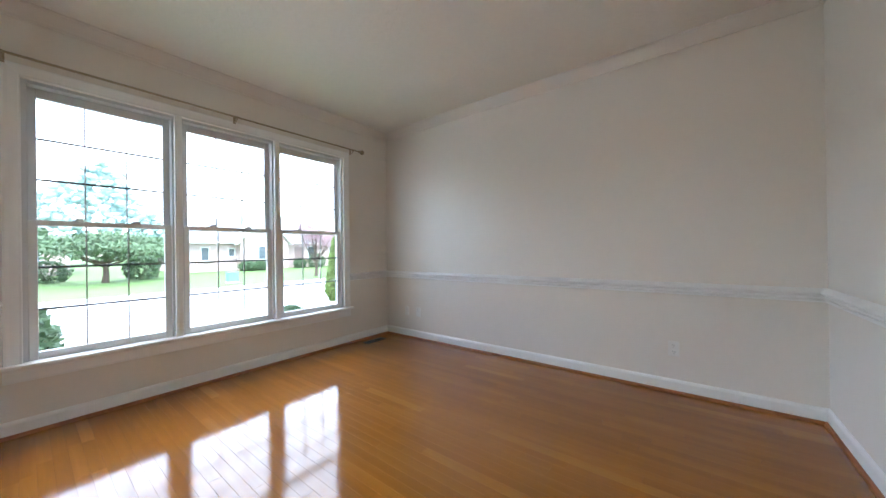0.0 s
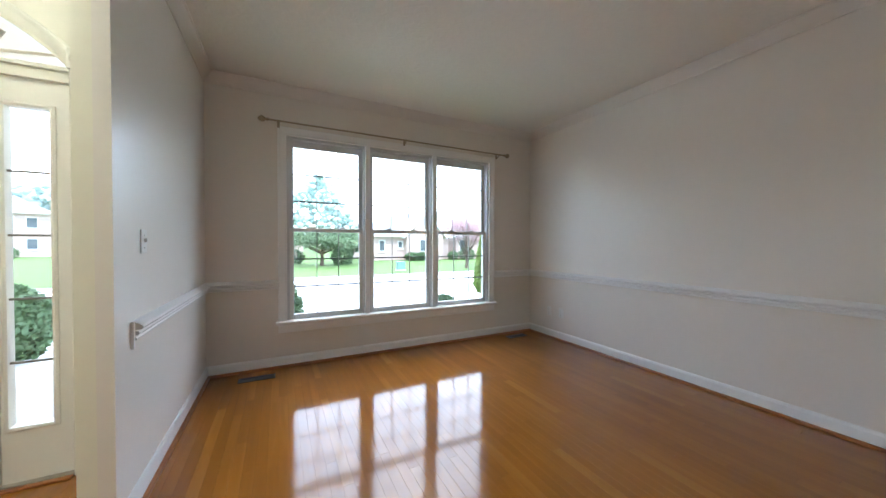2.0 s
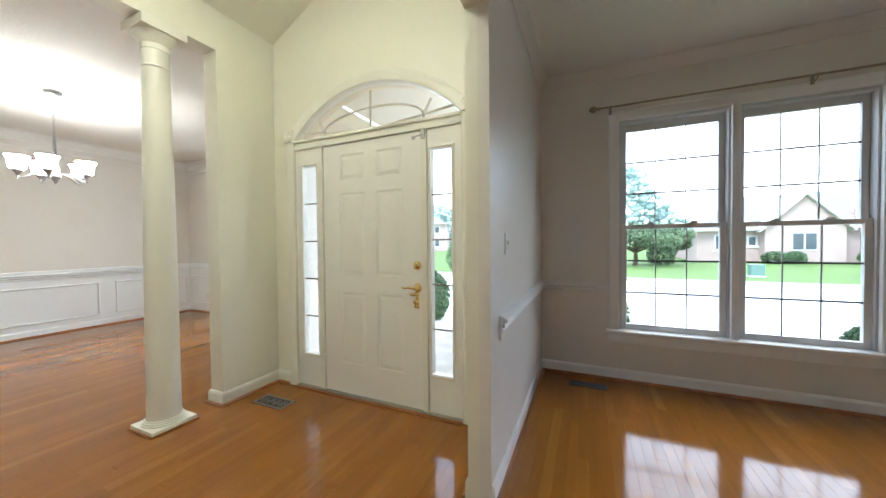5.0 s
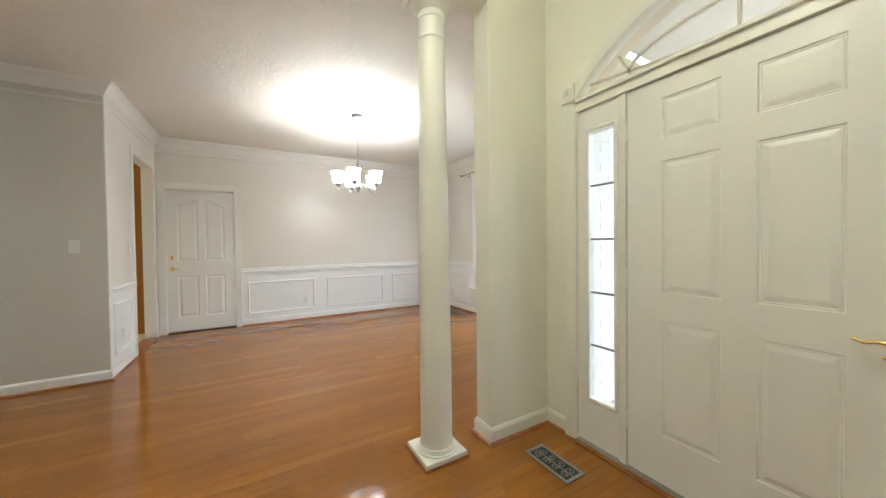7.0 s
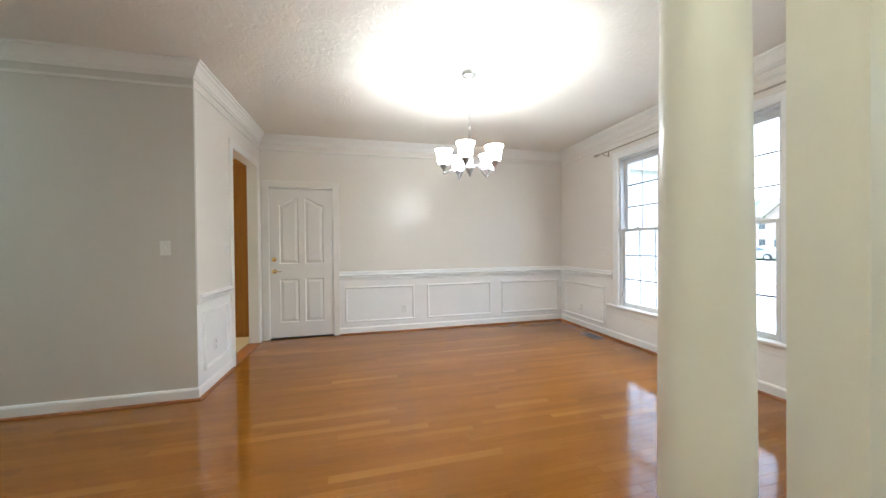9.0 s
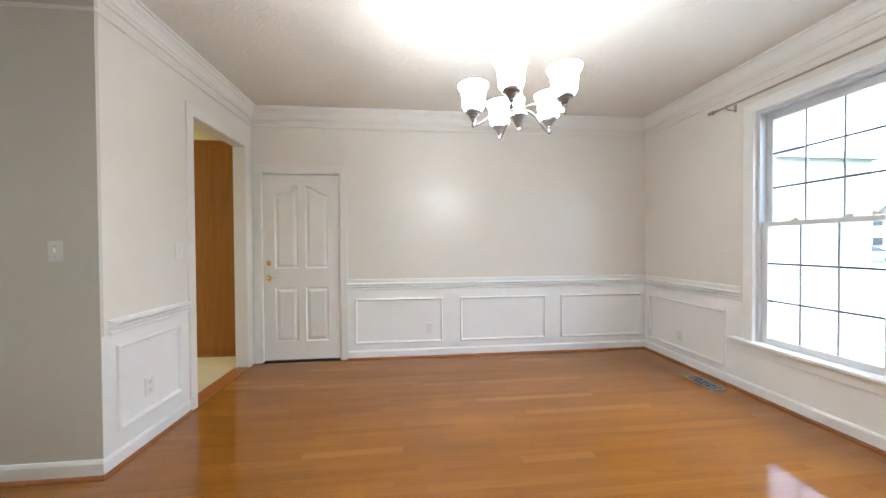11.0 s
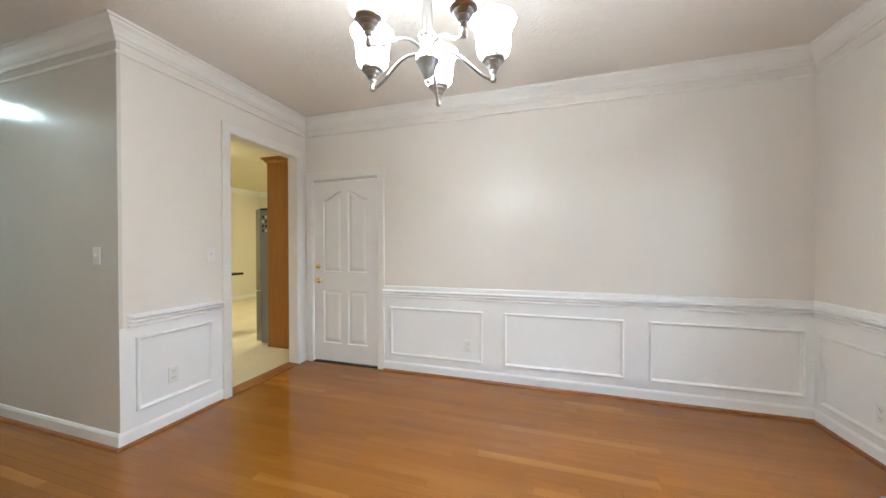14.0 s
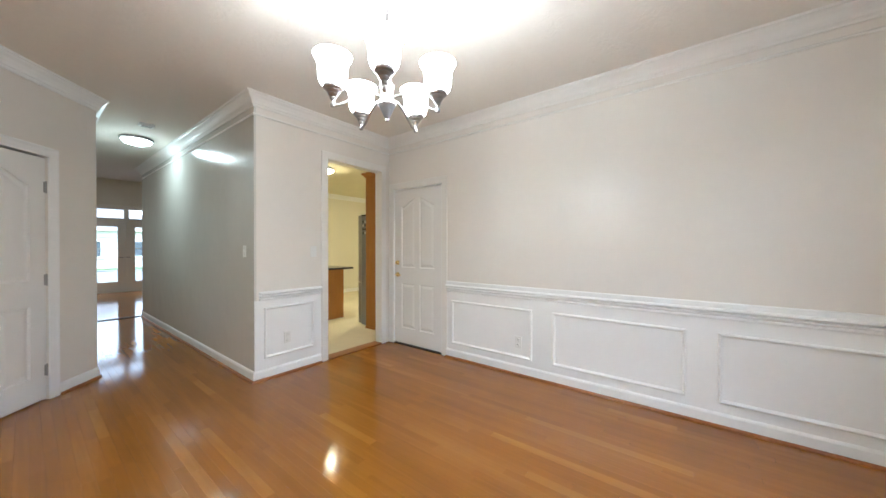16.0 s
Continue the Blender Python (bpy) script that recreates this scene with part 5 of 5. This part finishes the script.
def tree(x, y, h, r, trunk, mat, label, seed, base=GZ, leaves=900, size=0.16, flat=1.0):
    """Tapered trunk, limbs and a crown of many small leaf clumps."""
    rg = random.Random(seed)
    t = thing("tree", label, "tree", pose(x, y, base))
    bm = tube(bm_new(), [(0, 0, 0), (0.05, 0.02, trunk * 0.5), (0, 0, trunk), (0.05, 0, h * 0.75)], [r * 0.07, r * 0.055, r * 0.045, r * 0.015], 10)
    tips = []
    for k in range(9):
        a = k * 2.4 + rg.random()
        z0 = trunk * (0.8 + 0.04 * k)
        tip = Vector((math.cos(a) * r * 0.7, math.sin(a) * r * 0.7, z0 + (h - z0) * (0.35 + 0.4 * rg.random())))
        tube(bm, [(0, 0, z0), tuple(tip * 0.5 + Vector((0, 0, z0 * 0.35))), tuple(tip)], [r * 0.03, r * 0.02, r * 0.006], 6)
        tips.append(tip)
    part("trunk", bm, BARK, t)
    vs, fs = [], []
    lobes = [(tip, r * (0.35 + 0.25 * rg.random())) for tip in tips] + [(Vector((0, 0, h * 0.82)), r * 0.5), (Vector((0, 0, h * 0.6)), r * 0.6)]
    for k in range(leaves):
        c, q = lobes[k % len(lobes)]
        d = Vector((rg.gauss(0, 1), rg.gauss(0, 1), rg.gauss(0, 0.8))).normalized() * q * (0.45 + 0.6 * rg.random())
        d.z *= flat
        p = c + d
        u = Vector((rg.gauss(0, 1), rg.gauss(0, 1), rg.gauss(0, 1))).normalized()
        v = u.orthogonal().normalized()
        s = size * (0.6 + 0.8 * rg.random())
        i = len(vs)
        vs += [tuple(p - u * s), tuple(p + v * s * 0.5), tuple(p + u * s), tuple(p - v * s * 0.5)]
        fs.append((i, i + 1, i + 2, i + 3))
    me = bpy.data.meshes.new("crown")
    me.from_pydata(vs, [], fs)
    me.materials.append(mat)
    c = new("crown", me)
    c.parent = t
    return t


def bush(x, y, r, h, mat, label, seed, base=GZ, leaves=500, size=0.07, cone=False, name="bush"):
    """Rounded or pointed shrub of small leaves over dark stems."""
    rg = random.Random(seed)
    t = thing(name, label, "shrub", pose(x, y, base))
    bm = bm_new()
    for k in range(6):
        a = k * 1.05
        tube(bm, [(0, 0, 0), (math.cos(a) * r * 0.3, math.sin(a) * r * 0.3, h * 0.4), (math.cos(a) * r * (0.15 if cone else 0.6), math.sin(a) * r * (0.15 if cone else 0.6), h * 0.8)], [0.03, 0.02, 0.008], 6)
    part("stem", bm, BARK, t)
    vs, fs = [], []
    for k in range(leaves):
        z = rg.random()
        a = rg.random() * 2 * math.pi
        env = (1 - z) ** 0.7 * (0.4 + 0.6 * min(1, z * 6)) if cone else math.sqrt(max(1 - (2 * z - 0.9) ** 2 / 1.25, 0.02))
        q = r * env * (0.65 + 0.4 * rg.random())
        p = Vector((math.cos(a) * q, math.sin(a) * q, z * h + 0.03))
        u = Vector((rg.gauss(0, 1), rg.gauss(0, 1), rg.gauss(0.4, 1))).normalized()
        v = u.orthogonal().normalized()
        s = size * (0.6 + 0.8 * rg.random())
        i = len(vs)
        vs += [tuple(p - u * s), tuple(p + v * s * 0.5), tuple(p + u * s), tuple(p - v * s * 0.5)]
        fs.append((i, i + 1, i + 2, i + 3))
    me = bpy.data.meshes.new("foliage")
    me.from_pydata(vs, [], fs)
    me.materials.append(mat)
    c = new("foliage", me)
    c.parent = t
    return t


def house(x, y, w, d, wall_h, roof_h, label, wins, door=None, gable=None, turn=0.0, mat=None):
    """A house whose front faces -y: walls with window openings, hipped roof, gable, windows as parts."""
    hs = thing("house", label, "house", pose(x, y, GZ, 0, 0, turn))
    bm = bm_new()
    holes = [(a, b, z0, z1) for a, b, z0, z1 in wins] + ([door] if door else [])
    cut_boxes(bm, -w / 2, w / 2, 0, wall_h, holes, lambda p, q, a, b: box(bm, p, q, 0, 0.25, a, b))
    box(bm, -w / 2, w / 2, 0.25, d, 0, wall_h)
    part("wall", bm, mat or BRICK, hs, "pale sunlit wall" if mat else "pale pink brick wall")
    bm = bm_new()
    o = 0.5
    e = [bm.verts.new(v) for v in ((-w / 2 - o, -o, wall_h), (w / 2 + o, -o, wall_h), (w / 2 + o, d + o, wall_h), (-w / 2 - o, d + o, wall_h))]
    rg_ = [bm.verts.new((-w / 2 + d / 2, d / 2, wall_h + roof_h)), bm.verts.new((w / 2 - d / 2, d / 2, wall_h + roof_h))]
    for f in ((e[0], e[1], rg_[1], rg_[0]), (e[2], e[3], rg_[0], rg_[1]), (e[1], e[2], rg_[1]), (e[3], e[0], rg_[0]), (e[3], e[2], e[1], e[0])):
        bm.faces.new(f)
    part("roof", bm, ROOF, hs, "grey shingle roof")
    part("fascia", box(bm_new(), -w / 2 - o, w / 2 + o, -o - 0.03, -o, wall_h - 0.10, wall_h + 0.02), SIDING, hs, "white fascia")
    if gable:
        gx, gw, gh = gable
        part("gable_bay", box(bm_new(), gx - gw / 2, gx + gw / 2, -0.9, -0.002, 0, wall_h), BRICK, hs)
        bm = bm_new()
        vs = [bm.verts.new(v) for v in ((gx - gw / 2, -0.9, wall_h), (gx + gw / 2, -0.9, wall_h), (gx, -0.9, wall_h + gh), (gx - gw / 2, 2.5, wall_h), (gx + gw / 2, 2.5, wall_h), (gx, 2.5, wall_h + gh))]
        bm.faces.new(vs[:3]), bm.faces.new((vs[5], vs[4], vs[3])), bm.faces.new((vs[0], vs[3], vs[4], vs[1]))
        gw_ = part("gable_wall", bm, BRICK, hs)
        bm = bm_new()
        for s in (-1, 1):
            p = [(gx + s * (gw / 2 + 0.35), wall_h - 0.25), (gx, wall_h + gh + 0.05)]
            v4 = [bm.verts.new((px, yy, pz)) for px, pz in p for yy in (-1.2, 3.0)]
            v5 = [bm.verts.new((px, yy, pz + 0.18)) for px, pz in p for yy in (-1.2, 3.0)]
            for f in ((0, 1, 3, 2),):
                bm.faces.new([v4[i] for i in f]), bm.faces.new([v5[i] for i in reversed(f)])
            bm.faces.new((v4[0], v4[2], v5[2], v5[0])), bm.faces.new((v4[1], v5[1], v5[3], v4[3]))
        part("gable_roof", bm, SIDING, hs, "white gable roof trim")
        gwn = part("window", box(bm_new(), gx - 0.7, gx + 0.7, -0.95, -0.90, 0.9, 2.2), SIDING, hs, "white framed front window")
        for k in (-1, 1):
            part("pane", box(bm_new(), gx + k * 0.33 - 0.28, gx + k * 0.33 + 0.28, -0.962, -0.951, 0.98, 2.12), FARGLASS, gwn)
    for a, b, z0, z1 in wins:
        fr_ = bm_new()
        cut_boxes(fr_, a, b, z0, z1, [(a + 0.09, b - 0.09, z0 + 0.09, z1 - 0.09)], lambda p, q, m_, n_: box(fr_, p, q, -0.04, 0.12, m_, n_))
        wo = part("window", fr_, SIDING, hs, "white framed window")
        part("pane", box(bm_new(), a + 0.09, b - 0.09, 0.05, 0.07, z0 + 0.09, z1 - 0.09), FARGLASS, wo)
        part("sill", box(bm_new(), a - 0.1, b + 0.1, -0.1, -0.001, z0 - 0.1, z0), SIDING, wo)
    if door:
        part("door", box(bm_new(), door[0], door[1], 0.06, 0.12, door[2], door[3]), REDDOOR, hs, "dark front door")
    return hs


house(17.1, 30, 15, 9, 2.5, 2.9, "pale brick single-storey house with grey hip roof", [(-6.4, -5.7, 0.9, 2.1), (-4.4, -3.8, 1.2, 2.0), (3.0, 4.0, 0.9, 2.2), (5.5, 6.5, 0.9, 2.2)], (1.6, 2.6, 0.0, 2.1), (-1.6, 4.2, 2.3))
house(-31, 54, 15, 9, 5.4, 3.0, "pale brick two-storey house with grey roof and white trim", [(a, a + 1.0, z, z + 1.4) for a in (-6, -4, 3.6, 5.4) for z in (0.9, 3.5)], (1.5, 2.5, 0.0, 2.1), (-1.5, 3.0, 1.6), 18)
house(-3, 36, 14, 9, 2.9, 2.8, "pale brick house across the street", [(a, a + 1.0, 0.9, 2.2) for a in (-6, -3.5, 2.0, 4.6)], (0.2, 1.2, 0.0, 2.1), (-1.6, 3.2, 1.8))
house(34, 34, 14, 9, 2.9, 2.8, "pale brick house down the street", [(a, a + 1.0, 0.9, 2.2) for a in (-6, -3.5, 2.0, 4.6)], (0.2, 1.2, 0.0, 2.1), (-1.6, 3.2, 1.8), -12)
house(-3, -38, 16, 8, 3.2, 2.6, "neighbouring house behind the back yard", [(a, a + 1.1, 0.9, 2.3) for a in (-6, -3.5, -1.0, 2.0, 4.6)], None, None, 180, SIDING)
tree(4.6, 24, 3.0, 2.5, 1.05, LEAF, "low spreading green yard tree with pale trunk", 3, leaves=7000, size=0.11, flat=0.42)
tree(7.3, 26.5, 2.7, 1.1, 0.6, LEAF, "small green tree by the brick house", 5, leaves=2500)
tree(0.4, 25, 3.4, 1.9, 1.1, LEAF, "green leafy yard tree", 8, leaves=4000)
tree(13.4, 17.2, 4.2, 1.6, 1.0, PLUM, "purple-leaved plum tree on the lawn", 11, leaves=8000, size=0.065)
tree(-8, 29, 5.5, 2.2, 1.6, LEAF, "green tree beside the far house", 14, leaves=1400)
tree(23, 26, 5.0, 2.4, 1.4, LEAF, "green tree down the street", 16, leaves=1400)
for i, (x, y, r, h) in enumerate(((13.6, 28.2, 0.7, 0.8), (14.7, 28.4, 0.6, 0.8), (18.4, 28.4, 0.6, 0.9), (20, 28.2, 0.9, 1.3), (6.3, 25.2, 0.85, 1.5), (2.6, 27, 1.0, 1.2), (1.2, 27.3, 1.1, 1.3), (-27, 49.0, 1.2, 1.4), (-24.5, 49.3, 1.1, 1.3), (-29.6, 49.8, 1.2, 1.4))):
    bush(x, y, r, h, LEAFY, "clipped green shrub by a house front", 30 + i, leaves=1200, size=0.09)
bush(7.9, 6.9, 0.36, 2.0, CEDAR, "narrow pointed green cedar by the street", 50, leaves=4500, size=0.06, cone=True, name="cedar")
bush(1.6, 2.8, 0.42, 1.2, LEAFY, "green shrub below the living room window", 51, leaves=4500, size=0.05)
bush(-1.7, 4.3, 0.5, 1.05, LEAFY, "green shrub beside the porch", 52, leaves=4500, size=0.05)
bush(-5.3, 16, 0.9, 1.7, LEAFY, "round green shrub by the path", 53, leaves=2500, size=0.05)
bush(4.95, 4.0, 0.3, 0.5, LEAFY, "low green shrub below the window", 54, leaves=3000, size=0.05)


def car(x, y, turn):
    """Parked saloon: shaped body, cabin, glass, wheels, lamps."""
    c = thing("car", "silver saloon car parked by the kerb", "car", pose(x, y, GZ + 0.012, 0, 0, turn))
    side = [(-2.25, 0.35), (-2.2, 0.75), (-2.05, 0.92), (-1.5, 0.98), (-0.75, 1.36), (-0.2, 1.43), (0.45, 1.40), (1.15, 0.98), (1.9, 0.86), (2.2, 0.68), (2.25, 0.38), (1.9, 0.25), (-1.9, 0.25)]
    bm = bm_new()
    rows = [[bm.verts.new((px, yy * (0.80 if pz > 1.1 else 1.0), pz)) for px, pz in side] for yy in (-0.86, -0.9, 0.9, 0.86)]
    for p, q in zip(rows, rows[1:]):
        for i in range(len(side)):
            bm.faces.new((p[i], p[(i + 1) % len(side)], q[(i + 1) % len(side)], q[i]))
    bm.faces.new(rows[0]), bm.faces.new(list(reversed(rows[-1])))
    part("body", bm, CARPAINT, c, "silver painted body")
    for s in (-1, 1):
        g = bm_new()
        q = [(-1.25, 1.0), (-0.72, 1.29), (-0.2, 1.36), (0.4, 1.33), (0.95, 1.0)]
        yy = s * 0.905
        g.faces.new([g.verts.new((px, yy * (0.86 if pz > 1.1 else 1.0), pz)) for px, pz in q])
        part("side_glass", g, FARGLASS, c)
    for px in (-1.4, 1.4):
        for s in (-1, 1):
            wv = part("wheel", lathe(bm_new(), [(0.2, -0.1), (0.31, -0.1), (0.33, -0.06), (0.33, 0.06), (0.31, 0.1), (0.2, 0.1)], (px, s * 0.84, 0.33), 24, "y"), RUBBER, c)
            part("rim", lathe(bm_new(), [(0.02, -0.11), (0.2, -0.108), (0.21, -0.09), (0.21, 0.09), (0.2, 0.108), (0.02, 0.11)], (px, s * 0.84, 0.33), 20, "y"), STEEL, wv)
    for s in (-1, 1):
        part("tail_lamp", box(bm_new(), -2.262, -2.14, s * 0.66 - 0.2, s * 0.66 + 0.2, 0.68, 0.84, 0.02), REDLENS, c)
    part("bumper", box(bm_new(), -2.30, -2.12, -0.84, 0.84, 0.32, 0.56, 0.04), CARPAINT, c)


car(-24.0, 35.5, 180)
bm = bm_new()
lo = [bm.verts.new((x, y, GZ + 0.012)) for x, y in ((-40, 13.5), (-9.5, 13.5), (-21.5, 37), (-40, 37))]
bm.faces.new(lo)
g = bmesh.ops.extrude_face_region(bm, geom=bm.faces[:])
bmesh.ops.translate(bm, verts=[v for v in g["geom"] if isinstance(v, bmesh.types.BMVert)], vec=(0, 0, -0.01))
single("driveway_far", bm, ROAD, "pale concrete driveway across the street", "driveway", "structure")
house(-17, 18.8, 10, 8, 6.2, 2.4, "pale brick neighbouring house beside the driveway", [], None, None, 90, SIDING)
bn = thing("utility_box", "small green utility box on the far lawn", "utility box", pose(8.5, 17.0, GZ))
part("base", box(bm_new(), -0.27, 0.27, -0.22, 0.22, 0.0, 0.08, 0.01), ROAD, bn)
part("housing", box(bm_new(), -0.24, 0.24, -0.2, 0.2, 0.08, 0.52, 0.02), BINBLUE, bn)
part("lid", box(bm_new(), -0.26, 0.26, -0.22, 0.22, 0.52, 0.58, 0.02), BINBLUE, bn)
# far line of wooded hills, haze painted into the colour: many rounded tree crowns
bm = bm_new()
bmesh.ops.create_icosphere(bm, subdivisions=1, radius=1.0)
ball_v = [v.co.copy() for v in bm.verts]
ball_f = [[v.index for v in f.verts] for f in bm.faces]
bm.free()
vs, fs = [], []
rg = random.Random(99)
for k in range(9000):
    x = rg.uniform(-110, 120)
    top = 7.5 + 1.5 * math.sin(x * 0.21) + 1.2 * math.sin(x * 0.53 + 1) + 8.5 * math.exp(-((x - 9) / 5) ** 2) + 4 * math.exp(-((x + 30) / 14) ** 2)
    c = Vector((x, 72 + 10 * rg.random(), GZ + top * rg.random() ** 0.6))
    r = rg.uniform(0.35, 0.85)
    i = len(vs)
    for v in ball_v:
        q = r * (1 + rg.uniform(-0.4, 0.4))
        vs.append(tuple(c + Vector((v.x * q, v.y * q, v.z * q * 0.8))))
    fs += [[i + j for j in f] for f in ball_f]
me = bpy.data.meshes.new("far_woods")
me.from_pydata(vs, [], fs)
me.polygons.foreach_set("use_smooth", [True] * len(me.polygons))
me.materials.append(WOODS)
tagged(new("far_woods", me), "green wooded hills behind the houses, haze painted into their colour", "woods", "", "stuff")

# ---- floor boards, last ----
def board_mesh(w, length):
    """One strip with eased edges, its top at z=0."""
    bm = bm_new()
    e = 0.0004
    lo = [bm.verts.new(v) for v in ((0, 0, -0.012), (w, 0, -0.012), (w, length, -0.012), (0, length, -0.012))]
    mi = [bm.verts.new(v) for v in ((0, 0, -e), (w, 0, -e), (w, length, -e), (0, length, -e))]
    hi = [bm.verts.new(v) for v in ((e, e, 0), (w - e, e, 0), (w - e, length - e, 0), (e, length - e, 0))]
    for p, q in ((lo, mi), (mi, hi)):
        for i in range(4):
            bm.faces.new((p[i], p[(i + 1) % 4], q[(i + 1) % 4], q[i]))
    bm.faces.new(hi)
    return bm


BW = 0.0572
rng = random.Random(7)
LENS = [0.45, 0.6, 0.8, 1.0, 1.25]
SHARED = {}
FREE = []
count = 0
rest_v, rest_f = [], []
# stretches of floor: x0, x1, y0, y1
AREAS = [(-5.45, -3.735, -2.96, 1.7), (-3.735, -2.60, -7.75, 1.7), (-2.60, -1.0, -4.4, 1.7), (-1.0, 1.03, -3.2, 0.03), (1.03, 5.0, -2.95, 1.25), (-6.5, -1.1, -12.55, -7.75)]
for x0, x1, y0, y1 in AREAS:
    x = x0
    while x < x1 - 1e-4:
        w = min(BW, x1 - x)
        y = y0 - rng.random() * 0.5
        while y < y1:
            length = rng.choice(LENS)
            a, b = max(y, y0), min(y + length, y1)
            if b - a > 0.02:
                near = w == BW and b - a == length and (-3.7 < x < -2.3 and -1.6 < y < 1.0 or 1.9 < x < 3.6 and -1.5 < y < 0.7 or -0.8 < x < 0.6 and -1.4 < y < -0.1)
                if near and count < 300:
                    if length not in SHARED:
                        SHARED[length] = mesh("plank", board_mesh(BW - 0.0003, length - 0.0006), FLOOR)
                    ob = new("plank", SHARED[length])
                    ob.location, ob.parent = (x, a, 0), floor
                    count += 1
                else:
                    e, k = 0.0004, len(rest_v)
                    X0, X1, Y0, Y1 = x, x + w - 0.0003, a, b - 0.0006
                    rest_v += [(X0, Y0, -0.012), (X1, Y0, -0.012), (X1, Y1, -0.012), (X0, Y1, -0.012), (X0, Y0, -e), (X1, Y0, -e), (X1, Y1, -e), (X0, Y1, -e),
                               (X0 + e, Y0 + e, 0), (X1 - e, Y0 + e, 0), (X1 - e, Y1 - e, 0), (X0 + e, Y1 - e, 0)]
                    for p, q in ((0, 4), (4, 8)):
                        for i in range(4):
                            rest_f.append((k + p + i, k + p + (i + 1) % 4, k + q + (i + 1) % 4, k + q + i))
                    rest_f.append((k + 8, k + 9, k + 10, k + 11))
            y += length
        x += BW
me = bpy.data.meshes.new("planks")
me.from_pydata(rest_v, [], rest_f)
me.materials.append(FLOOR)
ob = tagged(new("planks", me), "honey oak floor strips", "", "", "stuff")
ob.parent = floor
